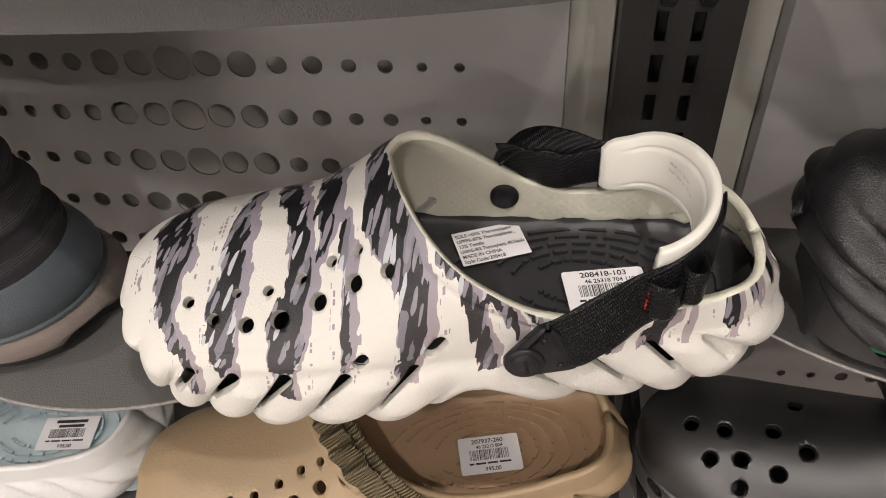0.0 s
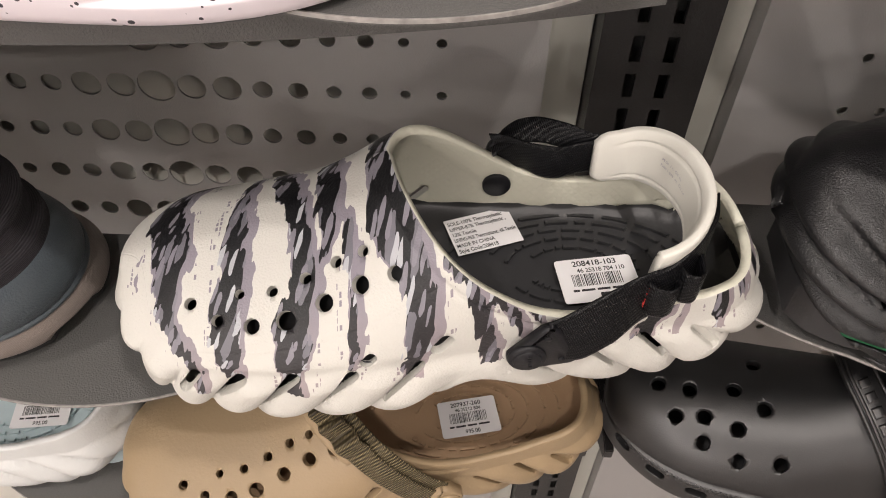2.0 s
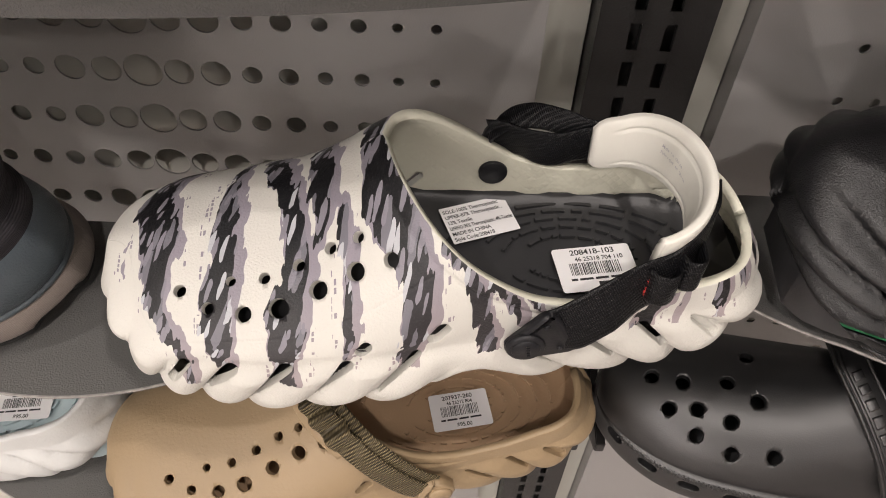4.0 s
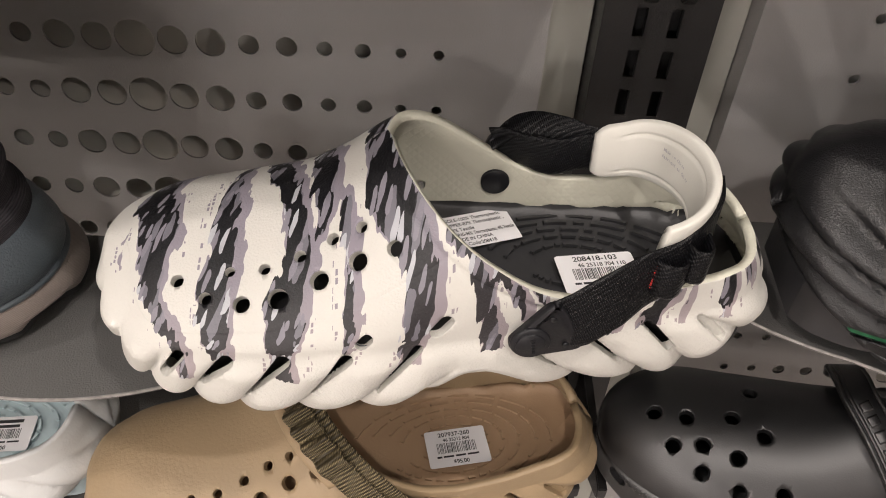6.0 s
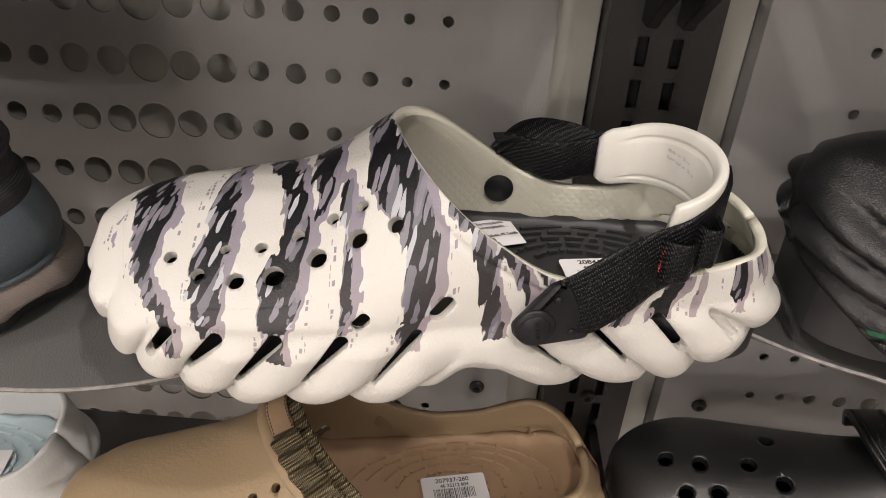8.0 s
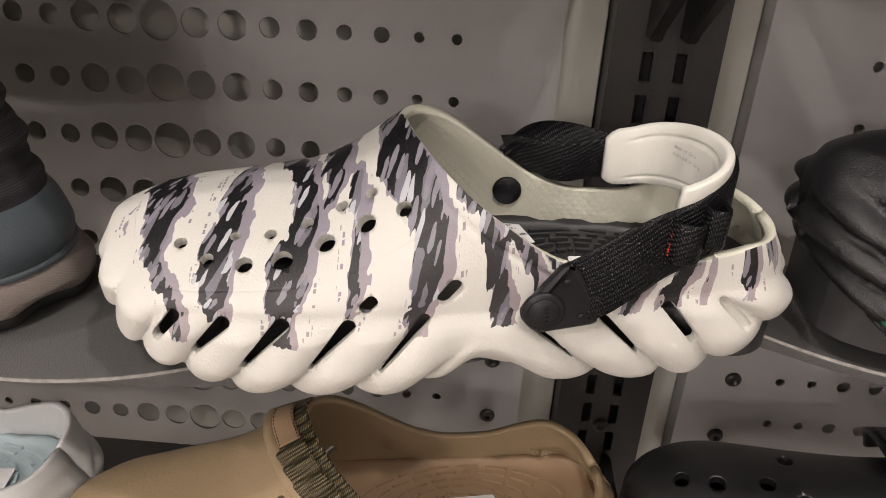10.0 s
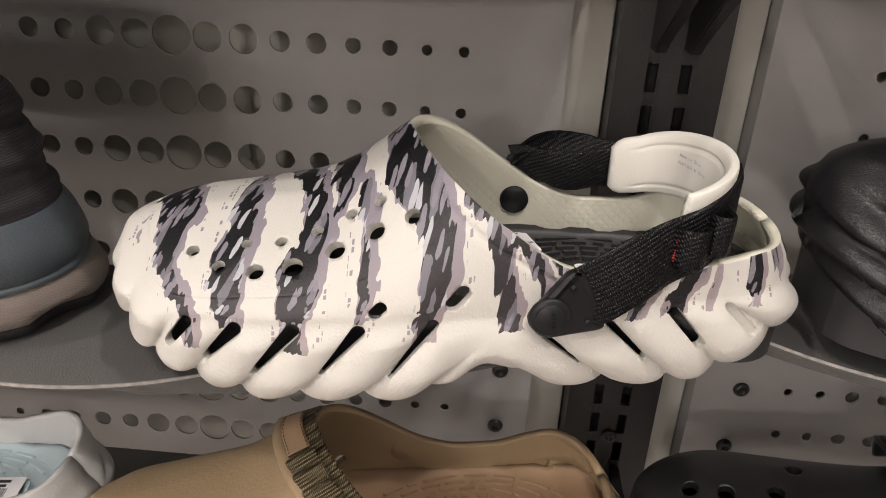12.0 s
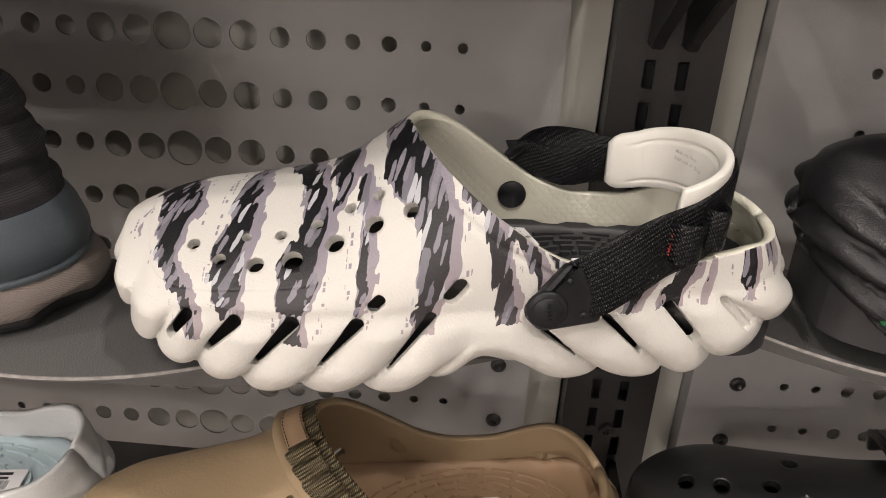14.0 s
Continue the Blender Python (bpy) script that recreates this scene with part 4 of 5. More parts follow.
def footbed_relief(mat, parent, z=0.0412):
    """Arcs of short raised dashes round the heel and rows of slits at the ball."""
    bm = bmesh.new()
    rnd = random.Random(2)
    for rx, ry in ((0.018, 0.014), (0.026, 0.0205), (0.034, 0.026), (0.043, 0.031), (0.051, 0.0355)):
        a = -2.6
        while a < 2.6:
            step = rnd.choice((0.10, 0.22, 0.34))
            a1 = a + step
            pts = [Vector((0.225 + rx * 1.25 * math.cos(q), ry * math.sin(q), z)) for q in np.linspace(a, a1, 6)]
            rim = []
            for s_ in (1, -1):
                for p, q in zip(pts, np.linspace(a, a1, 6)) if s_ > 0 else list(zip(pts, np.linspace(a, a1, 6)))[::-1]:
                    o = Vector((math.cos(q), math.sin(q), 0)) * 0.0009 * s_
                    rim.append(p + o)
            lower = [bm.verts.new(p - Vector((0, 0, 0.0012))) for p in rim]
            upper = [bm.verts.new(p * 1.0 + Vector((0, 0, 0.0005))) for p in rim]
            for i in range(len(rim)):
                j = (i + 1) % len(rim)
                bm.faces.new((lower[i], lower[j], upper[j], upper[i]))
            bm.faces.new(upper)
            a = a1 + 0.07
    bmesh.ops.recalc_face_normals(bm, faces=bm.faces)
    return tagged(part("footbed_relief", bm, mat, parent, smooth=False), kind="stuff")


def heel_cup(mat, parent):
    rows = []
    n = 72
    for i in range(n):
        a = math.radians(-90 + 193 * i / (n - 1))
        side = math.copysign(1, a)
        if abs(a) > math.pi / 2:
            c, d = Vector((0.2485 - 0.06 * (abs(a) - math.pi / 2), side * 0.037, 0)), Vector((0, side, 0))
        else:
            d = Vector((math.cos(a), math.sin(a), 0))
            c = Vector((0.2485, 0, 0)) + Vector((0.0255 * math.cos(a), 0.037 * math.sin(a), 0))
        f = abs(a) / math.radians(104)
        zt, zb = 0.1035 - 0.0105 * f**2, 0.074 - 0.007 * f
        end = 1 - 0.35 * max(0, (f - 0.93) / 0.07) ** 2
        mid = (zt + zb) / 2
        h = 0.0026 * end
        prof = []
        for q in np.linspace(0, 2 * math.pi, 110, endpoint=False):
            cc, ss = math.cos(q), math.sin(q)
            zz = math.copysign(abs(ss) ** 0.35, ss)
            bulge = 1.0
            if cc < 0:
                seam = max(math.exp(-(((zz - 0.62) / 0.035) ** 2)), math.exp(-(((zz + 0.70) / 0.035) ** 2)))
                bulge = 1 + 0.45 * max(0, 1 - zz * zz) - 0.5 * seam * max(0, min(1, (0.9 - f) / 0.05))
            prof.append((h * math.copysign(abs(cc) ** 0.5, cc) * bulge, mid + (zt - zb) / 2 * end * zz))
        rows.append([c + d * (p + (z - 0.085) * 0.12) + Vector((0, 0, z)) for p, z in prof])
    bm = bmesh.new()
    vs = add_grid(bm, rows, True)
    bm.faces.new(vs[0])
    bm.faces.new(vs[-1])
    bmesh.ops.recalc_face_normals(bm, faces=bm.faces)
    cup = part("heel_cup", bm, mat, parent, "padded cream heel cup")
    for deg, size, dz, body in ((22, 0.0022, 0.0915, "Made in China"), (22, 0.0022, 0.0880, "Fabriqu\u00e9 en Chine")):
        for i, ch in enumerate(body):
            a = math.radians(deg - 2.3 * i + 20)
            d = Vector((math.cos(a), math.sin(a), 0))
            d2 = Vector((0.037 * math.cos(a), 0.0255 * math.sin(a), 0)).normalized()
            p = Vector((0.2485 + 0.0255 * math.cos(a), 0.037 * math.sin(a), dz)) - d2 * 0.0049
            xa = d2.cross(Vector((0, 0, 1)))
            rot = Matrix((xa, Vector((0, 0, 1)), -d2)).transposed().to_4x4()
            if ch != " ":
                text_mesh(ch, size, Matrix.Translation(p) @ rot, GREY_INK, cup)
    return cup


def echo_clog(m, skin, inner, bed, label, fine=1.0, vents=True):
    ob = thing("clog", m, label, "clog", "clogs on the shelves")
    body = echo_body("body", [skin, inner], ob, fine)
    if vents:
        cut(body, echo_cuts(), True)
    bed_ob = echo_footbed(bed, ob)
    footbed_relief(bed, bed_ob)
    return ob


def strap_plate(ob, mat, web):
    """The rivet plate of the strap with its round button."""
    out = rounded([(0.1865, 0.0455), (0.2030, 0.0690), (0.2085, 0.0680), (0.2200, 0.0432), (0.1945, 0.0372)], 0.0042)
    pl = part("strap_plate", plaque([(p.x, p.y) for p in out], -0.0555, -0.0515), mat, ob, "black plastic rivet plate")
    ring = [(0.1965 + 0.0086 * math.cos(a), 0.0483 + 0.0086 * math.sin(a)) for a in np.linspace(0, 2 * math.pi, 36, endpoint=False)]
    bt = part("button", plaque(ring, -0.0573, -0.055, 0.0010), mat, pl)
    disc = [(0.1965 + 0.0064 * math.cos(a), 0.0483 + 0.0064 * math.sin(a)) for a in np.linspace(0, 2 * math.pi, 32, endpoint=False)]
    part("cap", plaque(disc, -0.0581, -0.0572, 0.0006), mat, bt)
    bm = bmesh.new()
    for i in range(5):
        box(bm, -0.0007, 0.0007, -0.0585, -0.058, -0.0042 + 0.0018 * i, -0.0031 + 0.0018 * i)
    bm.transform(Matrix.Translation((0.1975, 0, 0.0483)) @ Matrix.Rotation(radians(-8), 4, "Y"))
    part("emblem", bm, mat, bt, smooth=False)
    for x, z in ((0.2045, 0.0615), (0.2118, 0.0462)):
        dot = [(x + 0.0015 * math.cos(a), z + 0.0015 * math.sin(a)) for a in np.linspace(0, 2 * math.pi, 16, endpoint=False)]
        part("stud", plaque(dot, -0.0559, -0.055, 0.0002), mat, pl)
    return pl


HERO = pose(-0.212, 0.293, 1.158, 0, 0, 4.7)
hero = echo_clog(HERO, CAMO, HONEY, RUBBER, "white clog with grey and black camouflage print on a shelf")
strap_plate(hero, PLASTIC, WEBBING)
heel_cup(CUSHION, hero)
pts = [(0.2090, -0.0535, 0.0560), (0.2150, -0.0540, 0.0595), (0.2285, -0.0510, 0.0675), (0.2445, -0.0437, 0.0735), (0.2560, -0.0412, 0.0780), (0.2635, -0.0365, 0.0810), (0.2705, -0.0290, 0.0835), (0.2765, -0.0190, 0.0855), (0.2795, -0.0080, 0.0865)]
strap = part("strap", ribbon(pts, [(-0.44, 0.1, 1), (-0.42, 0.2, 1), (-0.3, 0.25, 1), (-0.15, 0.12, 1), (-0.12, 0.05, 1), (-0.1, 0.05, 1), (-0.1, 0, 1), (0, 0, 1), (0, 0, 1)], 0.0265, 0.0018, 90), WEBBING, hero, "black woven webbing strap")
folds = [([(0.2450, -0.0435), (0.2480, -0.0478), (0.2525, -0.0490), (0.2568, -0.0465), (0.2585, -0.0410)], 0.0757, 0.0170),
         ([(0.2580, -0.0400), (0.2600, -0.0452), (0.2640, -0.0460), (0.2672, -0.0425), (0.2680, -0.0340)], 0.0812, 0.0165)]
for plan, z, w in folds:
    part("strap_fold", ribbon([(x, y, z) for x, y in plan], [(0.05, 0.06, 1)] * 5, w, 0.0016, 36), WEBBING, strap)
bm = bmesh.new()
rnd = random.Random(5)
for i in range(11):
    k = i / 10
    b4 = bmesh.new()
    box(b4, -0.0011, 0.0011, -0.0004, 0.0003, -0.00028, 0.00028)
    b4.transform(Matrix.Translation((0.2464 - 0.0010 * k + rnd.uniform(-0.0002, 0.0002), -0.0446 - 0.0008 * k, 0.0818 - 0.0112 * k)) @ Matrix.Rotation(radians(-35 + rnd.uniform(-14, 14)), 4, "Y"))
    tmp = bpy.data.meshes.new("stitch")
    b4.to_mesh(tmp)
    bm.from_mesh(tmp)
    bpy.data.meshes.remove(tmp)
part("stitch", bm, RED, strap, "red stitching", smooth=False)
far = part("strap", ribbon([(0.187, 0.0470, 0.0770), (0.1925, 0.0490, 0.0820), (0.2000, 0.0500, 0.0862), (0.2100, 0.0490, 0.0880), (0.2220, 0.0450, 0.0875), (0.2340, 0.0410, 0.0855), (0.2440, 0.0400, 0.0840)], [(0.5, 1, 0.5), (0.2, 1, 0.5), (0.1, 1, 0.6), (0, 0.9, 0.8), (0, 0.5, 1), (0, 0.1, 1), (0, 0, 1)], 0.0125, 0.0018, 60), WEBBING, hero, "black woven webbing strap")
part("strap_fold", ribbon([(0.1900, 0.0480, 0.0760), (0.1985, 0.0450, 0.0775), (0.2080, 0.0400, 0.0765), (0.2190, 0.0370, 0.0770), (0.2290, 0.0385, 0.0785), (0.2430, 0.0400, 0.0795)], [(-0.5, 0.3, 1), (-0.45, 0.2, 1), (-0.25, 0.1, 1), (0.05, 0, 1), (0.05, 0, 1), (0, 0, 1)], 0.0200, 0.0018, 50), WEBBING, far)
plate_far = part("strap_plate", plaque([(p.x, p.y) for p in rounded([(0.18, 0.056), (0.186, 0.080), (0.195, 0.083), (0.201, 0.060)], 0.004)], 0.0480, 0.0520), PLASTIC, hero)
disc = [(0.190 + 0.0072 * math.cos(a), 0.0592 + 0.0072 * math.sin(a)) for a in np.linspace(0, 2 * math.pi, 32, endpoint=False)]
part("rivet", plaque(disc, 0.0395, 0.046, 0.0005), PLASTIC, hero, "black plastic rivet head")

# labels stuck on the footbed
lm = Matrix.Translation((0.1830, 0.0250, 0.0418)) @ Matrix.Rotation(radians(16.5), 4, "Z")
ticket(hero, lm, 0.0350, 0.0245, [
    (0.0012, 0.0200, 0.0034, 0.80, "SOLE-100% Thermoplastic"), (0.0012, 0.0162, 0.0034, 0.78, "UPPER-87% Thermoplastic ,"), (0.0012, 0.0124, 0.0034, 0.80, "13% Textile"),
    (0.0012, 0.0086, 0.0034, 0.60, "LINING-96% Thermoplastic, 4% Textile"), (0.0012, 0.0048, 0.0034, 0.80, "MADE IN CHINA"), (0.0012, 0.0011, 0.0034, 0.80, "Style Code:208418")], rr=0.0006)
tm = Matrix.Translation((0.2365, -0.0085, 0.0428)) @ Matrix.Rotation(radians(6), 4, "Z")
ticket(hero, tm, 0.0385, 0.0265, [
    (0.0085, 0.0218, 0.0046, 1.0, "208418-103"), (0.0100, 0.0178, 0.0036, 0.9, "46 25318 704 110"), (0.0055, 0.0064, 0.0012, 0.0030, ""), (0.0095, 0.0064, 0.0012, 0.0065, ""), (0.0172, 0.0064, 0.0012, 0.0062, ""), (0.0246, 0.0064, 0.0012, 0.0072, ""), (0.0180, 0.0018, 0.0030, 0.010, "")],
    bars=(0.0065, 0.0310, 0.0095, 0.0168))

khaki = echo_clog(pose(-0.266, 0.281, 0.976, 0, 0, 12), KHAKI, KHAKI, KHAKI_IN, "khaki clog with a woven olive strap on a shelf", 0.75)
khaki.scale = (1.045, 1.04, 1.0)
tm = Matrix.Translation((0.2268, -0.0045, 0.0425)) @ Matrix.Rotation(radians(1), 4, "Z")
ticket(khaki, tm, 0.0385, 0.0265, [
    (0.0085, 0.0215, 0.0042, 1.0, "207937-260"), (0.0110, 0.0178, 0.0034, 0.9, "46 25212 804"), (0.0055, 0.0064, 0.0012, 0.0030, ""), (0.0095, 0.0064, 0.0012, 0.0065, ""), (0.0172, 0.0064, 0.0012, 0.0062, ""), (0.0246, 0.0064, 0.0012, 0.0072, ""), (0.0150, 0.0015, 0.0040, 0.9, "$95.00")],
    bars=(0.0065, 0.0310, 0.0095, 0.0168))
white = echo_clog(pose(-0.572, 0.302, 0.976, 0, 0, 4), WHITE, WHITE, PALE_BLUE, "white foam clog with a pale blue footbed", 0.6, False)
tm = Matrix.Translation((0.246, -0.004, 0.0428)) @ Matrix.Rotation(radians(4), 4, "Z")
ticket(white, tm, 0.0385, 0.0265, [(0.0085, 0.0215, 0.0024, 0.022, ""), (0.0110, 0.0178, 0.0022, 0.018, ""), (0.0055, 0.0064, 0.0012, 0.0030, ""), (0.0095, 0.0064, 0.0012, 0.0065, ""), (0.0172, 0.0064, 0.0012, 0.0062, ""), (0.0246, 0.0064, 0.0012, 0.0072, ""), (0.0150, 0.0015, 0.0040, 0.9, "$95.00")], bars=(0.0065, 0.0310, 0.0095, 0.0168))
WAVES[0] = 0.0095
black = echo_clog(pose(0.104, 0.335, 1.163, 0, 0, -4), BLACK_FOAM, BLACK_FOAM, RUBBER, "black sculpted foam clog with wavy sides on a shelf", 0.9, False)
black.scale = (1.0, 1.05, 1.16)
shell = [o for o in black.children if o.name.startswith("body")][0]
cut(shell, black_cuts(), True)
p, n, d = echo_frame(BLACK_SLOTS[0][0], sole_at(BLACK_SLOTS[0][0], BLACK_SLOTS[0][1]))
bm = bmesh.new()
add_pin(bm, p - n * 0.0055 + d * 0.002, n, d, 0.0120, 0.0024, 0.0012)
bmesh.ops.recalc_face_normals(bm, faces=bm.faces)
part("slot_insert", bm, GREEN, shell, "glossy green insert inside the slot")
WAVES[0] = 0.0

# the khaki clog's strap lies forward over its vamp
band = [(0.2000, -0.0535, 0.0475), (0.1900, -0.0530, 0.0560), (0.1770, -0.0505, 0.0715), (0.1640, -0.0435, 0.0850), (0.1484, -0.0270, 0.0950), (0.1395, -0.0110, 0.0990), (0.1340, 0.0040, 0.1010), (0.1310, 0.0180, 0.1030), (0.1340, 0.0360, 0.0970), (0.1420, 0.0510, 0.0770)]
ups = [(0.75, 0.1, 0.65), (0.75, 0.1, 0.65), (0.8, 0.1, 0.6), (0.85, 0.1, 0.55), (1, 0.15, 0.5), (1, 0.15, 0.5), (1, 0.1, 0.5), (1, 0.0, 0.5), (1, -0.1, 0.4), (1, -0.1, 0.4)]


def along(t, lift=0.0, shift=0.0):
    """A point over the khaki strap's middle line: lift above it, shift across it."""
    p = [Vector([float(curve(range(10), [b[j] for b in band], q)) for j in range(3)]) for q in (t - 0.05, t, t + 0.05)]
    up = Vector([float(curve(range(10), [b[j] for b in ups], t)) for j in range(3)]).normalized()
    n = (p[2] - p[0]).cross(up).normalized()
    if n.z - n.y < 0:
        n = -n
    return p[1] + n * lift + up * shift, up, n


def laid(t0, t1, width, thick, lift, shift=0.0, waves=0, high=0.0, count=None):
    """A ribbon on the strap between two stations, flat or gathered into folds."""
    m = count or (24 if not waves else waves * 8 + 1)
    ts = [t0 + (t1 - t0) * k / (m - 1) for k in range(m)]
    bump = [high * (0.5 - 0.5 * math.cos(2 * math.pi * waves * k / (m - 1))) for k in range(m)] if waves else [0.0] * m
    at = [along(t, lift + b, shift) for t, b in zip(ts, bump)]
    return ribbon([a[0] for a in at], [a[1] for a in at], width, thick, m * 2)


ks = part("strap", laid(0.3, 8.9, 0.0215, 0.0018, 0.0012, count=40), KHAKI_WEB, khaki, "woven olive webbing strap")
part("edging", laid(3.2, 8.9, 0.0075, 0.0034, 0.0002, -0.0125, count=30), KHAKI, ks, "khaki foam backing of the strap")
part("strap_fold", laid(3.3, 5.6, 0.0165, 0.0015, 0.0026, -0.0030, waves=4, high=0.0045), KHAKI_WEB, ks, "webbing gathered into folds")
part("strap_fold", laid(0.4, 3.4, 0.0150, 0.0016, 0.0034, -0.0035), KHAKI_WEB, ks)
patch = part("emblem_patch", laid(5.75, 7.5, 0.0125, 0.0010, 0.0030, -0.0030), KHAKI_IN, ks, "plain stitched khaki patch")
bm = bmesh.new()
for sh in (-0.0083, 0.0023):
    for k in range(11):
        p, up, n = along(5.82 + 0.16 * k, 0.0036, sh)
        d = up.cross(n)
        m = Matrix((d, up, n)).transposed().to_4x4()
        m.translation = p
        b4 = bmesh.new()
        box(b4, -0.0008, 0.0008, -0.0002, 0.0002, -0.0002, 0.0002)
        b4.transform(m)
        tmp = bpy.data.meshes.new("stitch")
        b4.to_mesh(tmp)
        b4.free()
        bm.from_mesh(tmp)
        bpy.data.meshes.remove(tmp)
tagged(part("stitch", bm, OLIVE_THREAD, patch, smooth=False), kind="stuff")
out = rounded([(0.1900, 0.0400), (0.1960, 0.0560), (0.2050, 0.0570), (0.2150, 0.0440), (0.2080, 0.0350), (0.1960, 0.0340)], 0.005)
kp = part("strap_plate", plaque([(p.x, p.y) for p in out], -0.0585, -0.0515), KHAKI, khaki, "khaki rivet plate")
ring = [(0.2045 + 0.0072 * math.cos(a), 0.0440 + 0.0072 * math.sin(a)) for a in np.linspace(0, 2 * math.pi, 32, endpoint=False)]
part("button", plaque(ring, -0.0605, -0.058, 0.001), KHAKI, kp)
disc = [(0.190 + 0.0072 * math.cos(a), 0.0592 + 0.0072 * math.sin(a)) for a in np.linspace(0, 2 * math.pi, 32, endpoint=False)]
part("rivet", plaque(disc, 0.0415, 0.046, 0.0005), KHAKI, khaki)


# ---- the plain black clog with round vents ----
CL = 0.30


def classic_point(X, t, side):
    cap_t = (1 - max(0, (0.065 - X) / 0.065) ** 2.3) ** (1 / 2.3) if side > 0 else (1 - max(0, (0.085 - X) / 0.085) ** 2.05) ** (1 / 2.05)
    cap_h = (1 - max(0, (X - (CL - 0.045)) / 0.045) ** 2.2) ** (1 / 2.2)
    w = float(curve([0, 0.06, 0.11, 0.16, 0.21, CL], [0.056, 0.0585, 0.059, 0.053, 0.046, 0.042], X)) * cap_t * cap_h
    low = float(curve([0, 0.03, 0.06, CL], [0.010, 0.004, 0.001, 0.001], X))
    rim = 0.030
    top = float(curve([0, 0.04, 0.08, 0.12, 0.16, 0.2, CL], [0.064, 0.072, 0.077, 0.084, 0.100, 0.12, 0.12], X))
    top = rim + 0.010 + (top - rim - 0.010) * (1 - max(0, (0.06 - X) / 0.06) ** 2.6) ** (1 / 2.6)
    if t <= 0.4:
        k = t / 0.4
        r = float(curve([0, 0.4, 0.55, 0.7, 0.86, 0.93, 1], [0, 0.9, 0.985, 1.0, 1.0, 0.985, 0.93], k))
        z = float(curve([0, 0.4, 0.55, 0.7, 0.86, 0.93, 1], [low, low, low + 0.004, low + 0.012, rim - 0.003, rim, rim + 0.001], k))
        return X, side * r * w, z
    th = (t - 0.4) / 0.6 * math.pi / 2
    n = 1.75 if side < 0 else 2.2
    return X, side * 0.93 * w * math.cos(th) ** (2 / n), rim + (top - rim) * math.sin(th) ** (2 / n)


def classic_clog(m, vents, label):
    ob = thing("clog", m, label, "clog", "clogs on the shelves")
    ns = 120
    u = np.linspace(0, 1, ns)
    Xs = np.clip(CL * (0.55 * u + 0.45 * (0.5 - 0.5 * np.cos(np.pi * u))), 1e-5, CL - 1e-5)
    bm = bmesh.new()
    for side in (-1, 1):
        rows = []
        for X in Xs:
            rm = float(curve([0, 0.145, 0.155, 0.175, 0.2, 0.25, CL], [1, 1, 0.82, 0.66, 0.58, 0.56, 0.58], X))
            ts = np.concatenate([np.linspace(0, 0.4, 26), np.linspace(0.4, rm, 24)[1:]])
            rows.append([classic_point(float(X), float(t), side) for t in ts])
        add_grid(bm, rows)
    bmesh.ops.remove_doubles(bm, verts=bm.verts, dist=2e-5)
    bmesh.ops.recalc_face_normals(bm, faces=bm.faces)
    outward(bm)
    body = part("body", bm, BLACK_SMOOTH, ob)
    so = body.modifiers.new("wall", "SOLIDIFY")
    so.thickness, so.offset = 0.005, -1
    bake(body)
    bm = bmesh.new()
    for x, y in vents:
        z = max(classic_point(x, t / 100, -1 if y < 0 else 1)[2] for t in range(45, 101) if abs(classic_point(x, t / 100, -1 if y < 0 else 1)[1]) >= abs(y))
        add_pin(bm, Vector((x, y, z)), Vector((-0.1, y * 12, 1)), Vector((1, 0, 0)), 0.0046, 0.0046, 0.012)
    for X in (0.012, 0.036, 0.064, 0.094, 0.124):
        p = Vector(classic_point(X, 0.3, -1))
        q = Vector(classic_point(X + 0.012, 0.3, -1))
        d = (q - p).normalized()
        add_pin(bm, (p + q) / 2 + Vector((0, 0, 0.004)), Vector((d.y, -d.x, 0)), d, 0.0072, 0.0044, 0.006)
    bmesh.ops.recalc_face_normals(bm, faces=bm.faces)
    cut(body, bm, True)
    rows = [[], [], []]
    for i in range(90):
        a = 2 * math.pi * i / 90
        X = CL / 2 - (CL / 2 - 0.012) * math.cos(a)
        side = -1 if math.sin(a) < 0 else 1
        x, y, _ = classic_point(X, 0.3, side)
        for r, k, z in zip(rows, (0.0, 1.0, 1.0), (0.03, 0.034, 0.008)):
            r.append((x, side * max(0, abs(y) - 0.006) * k, z))
    bm = grid(rows, True)
    bmesh.ops.remove_doubles(bm, verts=bm.verts, dist=1e-5)
    bmesh.ops.recalc_face_normals(bm, faces=bm.faces)
    part("footbed", bm, RUBBER, ob)
    bm = bmesh.new()
    for X in np.arange(0.02, 0.2, 0.0032):
        for k, t in enumerate((0.345, 0.36, 0.372)):
            p = Vector(classic_point(float(X + 0.0016 * (k % 2)), t, -1))
            bmesh.ops.create_icosphere(bm, subdivisions=1, radius=0.0007, matrix=Matrix.Translation(p))
    tagged(part("rim_dots", bm, BLACK_SMOOTH, ob), kind="stuff")
    band = [(0.192, -0.053, 0.046), (0.183, -0.046, 0.066), (0.168, -0.032, 0.088), (0.152, -0.012, 0.103), (0.142, 0.008, 0.109), (0.140, 0.028, 0.104), (0.148, 0.045, 0.082)]
    ups = [(1, 0.2, 0.5), (1, 0.3, 0.5), (1, 0.5, 0.4), (1, 0.6, 0.35), (1, 0.3, 0.3), (1, 0, 0.3), (1, -0.1, 0.4)]
    st = part("strap", ribbon(band, ups, 0.020, 0.004, 70), BLACK_SMOOTH, ob, "black foam heel strap folded forward")
    for o in (-0.0090, -0.0060, 0.0090):
        part("bead", ribbon([tuple(Vector(p) + Vector(w).normalized() * o + Vector((0, -0.0012, 0.0018))) for p, w in zip(band, ups)], ups, 0.0022, 0.003, 60), BLACK_SMOOTH, st)
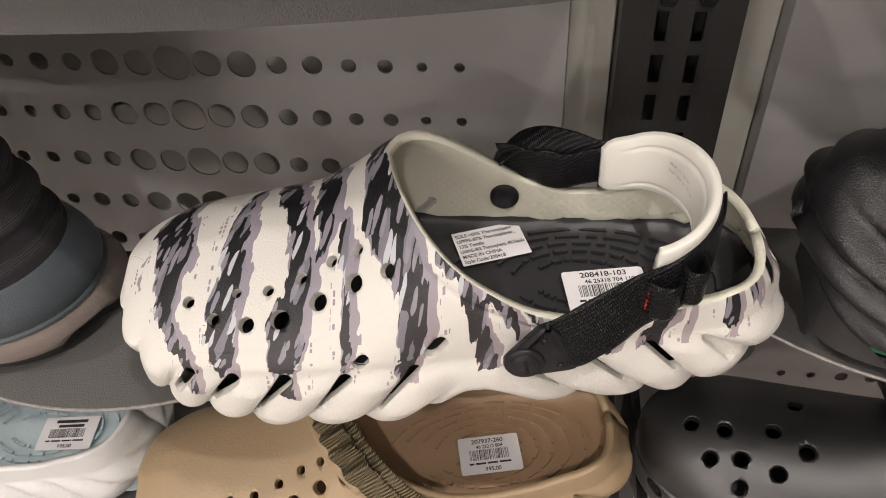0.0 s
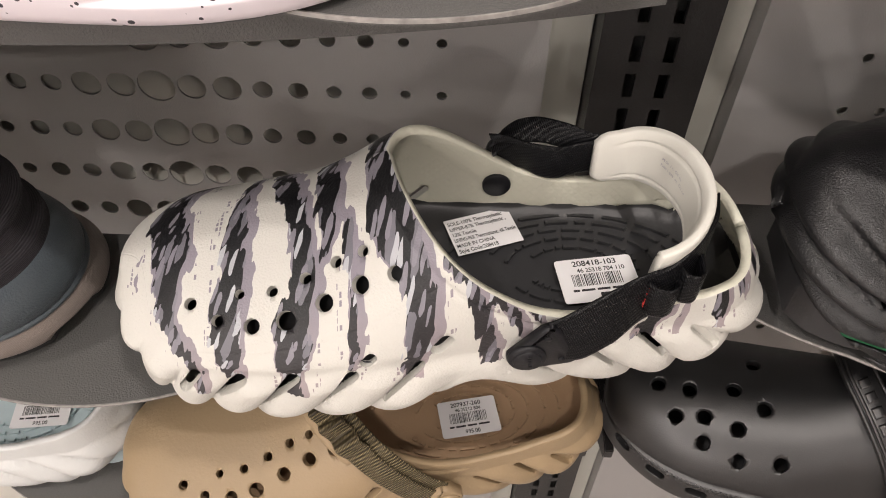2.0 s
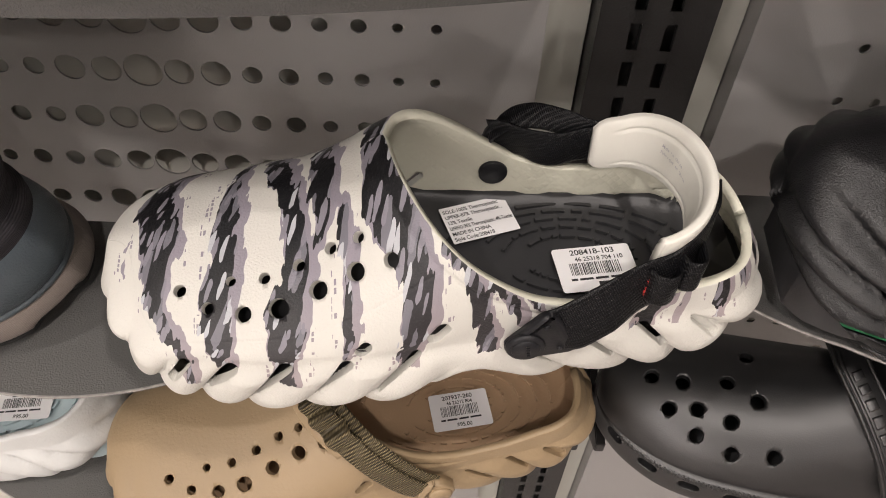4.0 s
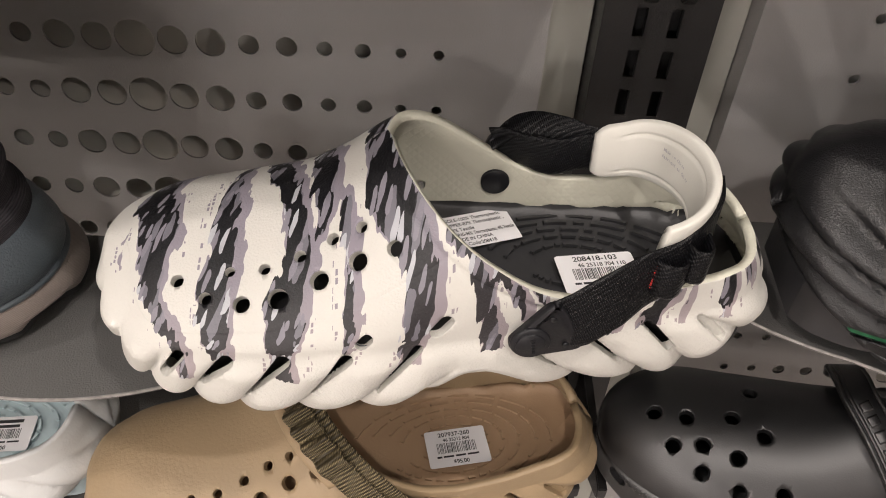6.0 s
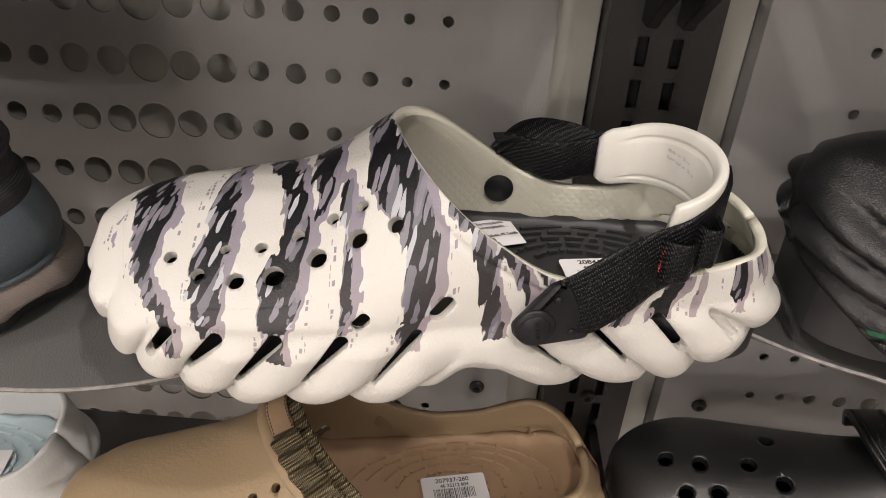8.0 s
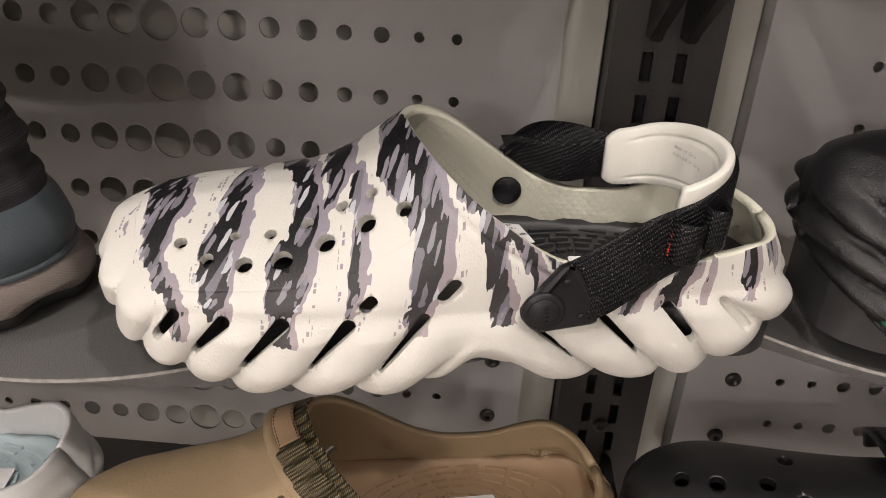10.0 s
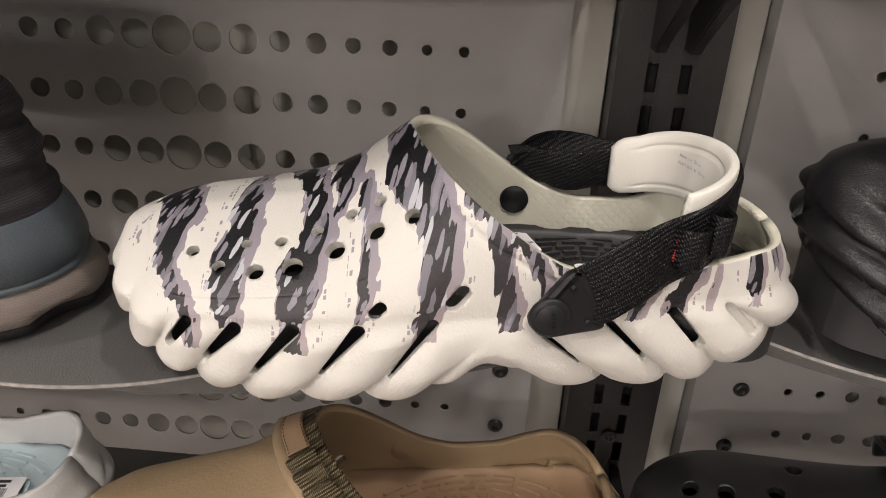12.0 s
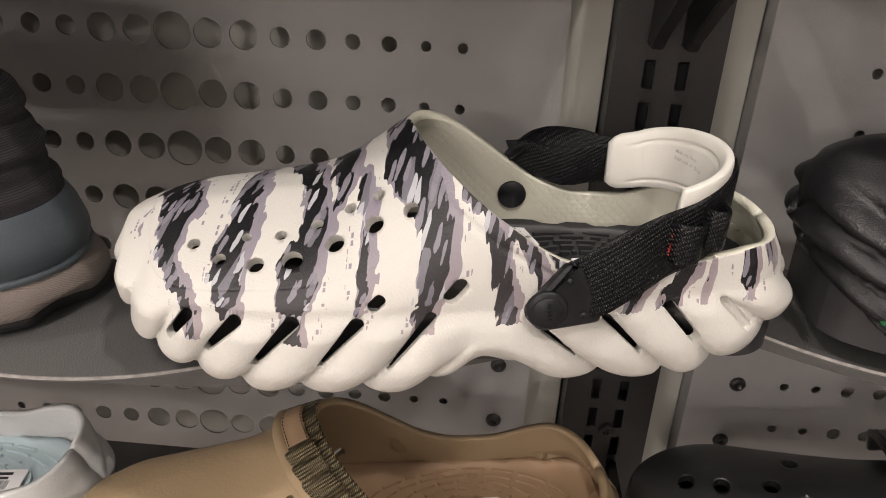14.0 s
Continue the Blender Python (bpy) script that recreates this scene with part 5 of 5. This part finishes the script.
    for i in range(5):
        c, c1 = [[float(curve(range(7), [b[j] for b in band], q)) + (0, -0.0014, 0.0022)[j] for j in range(3)] for q in (1.9 + 0.36 * i, 2.14 + 0.36 * i)]
        part("emblem", ribbon([c, c1], [ups[2 + i // 3]] * 2, 0.0065, 0.0012, 6), BLACK_SMOOTH, st)
    for sd in (-1, 1):
        ring = [(0.192 + 0.010 * math.cos(a), 0.047 + 0.010 * math.sin(a)) for a in np.linspace(0, 2 * math.pi, 28, endpoint=False)]
        part("pivot", plaque(ring, *((-0.064, -0.050) if sd < 0 else (0.064, 0.050)), 0.001), PLASTIC, ob)
    return ob


CLASSIC = pose(0.064, 0.360, 0.976, 0, 0, -12)
HOLES = [(0.0320, -0.0096), (0.0514, -0.0114), (0.0786, -0.0075), (0.0456, -0.0281), (0.0631, -0.0263), (0.0844, -0.0301), (0.0980, -0.0165), (0.0650, -0.0398), (0.0883, -0.0453), (0.1135, -0.0433), (0.0902, 0.0147)]
classic_clog(CLASSIC, HOLES, "black foam clog with round vents on a lower shelf")


# ---- sneakers ----
def heel_stack(levels, x_left, lean, n=48):
    """A heel built up from rounded outlines: height, tip and half width of each level; lean gives the middle line over the height."""
    rows = []
    for z, tip, hw in levels:
        yc = float(curve(*lean, z))
        r = [(x_left, yc - hw, z)]
        for a in np.linspace(-math.pi / 2, math.pi / 2, n):
            # a scooped notch above the outsole
            q = hw - 0.008 * max(0, 1 - ((a + 0.42) / 0.34) ** 2) * max(0, 1 - ((z - 0.006) / 0.011) ** 2)
            r.append((tip - hw + q * math.cos(a), yc + q * math.sin(a), z))
        r.append((x_left, yc + hw, z))
        rows.append(r)
    bm = bmesh.new()
    vs = add_grid(bm, rows)
    bm.faces.new(vs[0])
    bm.faces.new(vs[-1])
    bmesh.ops.recalc_face_normals(bm, faces=bm.faces)
    return bm


def smooth_levels(levels, n=24):
    z, t, h = zip(*levels)
    k = np.linspace(0, len(z) - 1, n)
    i = range(len(z))
    return [(float(curve(i, z, q)), float(curve(i, t, q)), float(curve(i, h, q))) for q in k]


runner = thing("sneaker", pose(0, 0, 1.158), "dark knit sneaker with slate rand and taupe sole", "sneaker")
LEAN = ([0.0, 0.010, 0.038, 0.067, 0.12, 0.2], [0.316, 0.312, 0.300, 0.292, 0.288, 0.286])
part("outsole", heel_stack(smooth_levels([(0.0, -0.2395, 0.046), (0.003, -0.2345, 0.0500), (0.007, -0.2330, 0.0510), (0.0095, -0.2350, 0.0495)], 8), -0.56, LEAN), OUTSOLE, runner)
part("midsole", heel_stack(smooth_levels([(0.008, -0.2360, 0.049), (0.010, -0.2320, 0.0515), (0.015, -0.2300, 0.0525), (0.022, -0.2310, 0.0515), (0.030, -0.2345, 0.049), (0.039, -0.2400, 0.045)]), -0.56, LEAN), TAUPE, runner)
part("rand", heel_stack(smooth_levels([(0.029, -0.2390, 0.044), (0.033, -0.2335, 0.0480), (0.042, -0.2305, 0.0490), (0.054, -0.2315, 0.0465), (0.063, -0.2350, 0.043), (0.068, -0.2400, 0.039)]), -0.56, LEAN), SLATE, runner)
part("rand_bead", heel_stack(smooth_levels([(0.0275, -0.2365, 0.047), (0.0295, -0.2325, 0.0495), (0.0315, -0.2322, 0.0497), (0.034, -0.2345, 0.0475)], 10), -0.56, LEAN), SLATE, runner)
lumps = []
for z in np.linspace(0.060, 0.16, 70):
    w = 0.0014 * math.sin((z - 0.062) * 300) + 0.0006 * math.sin((z - 0.05) * 710)
    lumps.append((z, float(curve([0.06, 0.067, 0.0935, 0.1125, 0.118, 0.16], [-0.2350, -0.2368, -0.2410, -0.2470, -0.2500, -0.266], z)) + w, 0.0425 - 0.10 * (z - 0.062) + w))
part("collar", heel_stack(lumps, -0.56, LEAN), KNIT, runner)

trainer = thing("sneaker", pose(0, 0, 1.365), "white sneaker sole with black speckles on the upper shelf", "sneaker")


def loop_stack(levels, cx, cy, ax, bx, n=72, dents=()):
    """A sole built up from oval outlines: height and growth of each level; dents: middle x, half length, middle z, half height, depth."""
    rows = []
    for z, g in levels:
        r = []
        for a in np.linspace(0, 2 * math.pi, n, endpoint=False):
            c, s_ = math.cos(a), math.sin(a)
            x = cx + ((ax if c > 0 else ax * 2.4) + g) * math.copysign(abs(c) ** 0.95, c)
            deep = 0.0
            for mx, hl, mz, hz, d in dents:
                q = max(abs(x - mx) / (hl * (1 - 0.25 * (z - mz) / hz)), abs(z - mz) / hz)
                deep += d * max(0.0, min(1.0, (1 - q) / 0.22)) if s_ < 0 else 0.0
            rx = (ax if c > 0 else ax * 2.4) + g - deep
            r.append((cx + rx * math.copysign(abs(c) ** 0.95, c), cy + (bx + g - deep) * math.copysign(abs(s_) ** 0.95, s_), z))
        rows.append(r)
    bm = bmesh.new()
    vs = add_grid(bm, rows, True)
    bm.faces.new(vs[0])
    bm.faces.new(vs[-1])
    bmesh.ops.recalc_face_normals(bm, faces=bm.faces)
    return bm


POD_X = -0.120
part("outsole", loop_stack([(0.0, -0.006), (0.001, -0.004), (0.002, -0.003)], -0.14, 0.305, 0.08, 0.056), OUTSOLE, trainer)
profile = [(0.002, -0.004), (0.003, -0.001), (0.006, 0.001), (0.012, 0.002), (0.016, 0.0015), (0.0172, 0.0005), (0.0185, 0.0005), (0.020, 0.0012), (0.0215, 0.003), (0.028, 0.004), (0.036, 0.002), (0.040, -0.004)]
fine = [(float(z), float(curve(*zip(*profile), z))) for z in np.linspace(0.002, 0.040, 70)]
part("midsole", loop_stack(fine, -0.14, 0.305, 0.08, 0.056, 260, [(POD_X, 0.018, 0.0180, 0.0078, 0.004)]), SPECKLED, trainer)
part("upper", loop_stack([(0.036, -0.006), (0.05, -0.008), (0.07, -0.016), (0.085, -0.026)], -0.14, 0.305, 0.08, 0.056), WHITE, trainer)
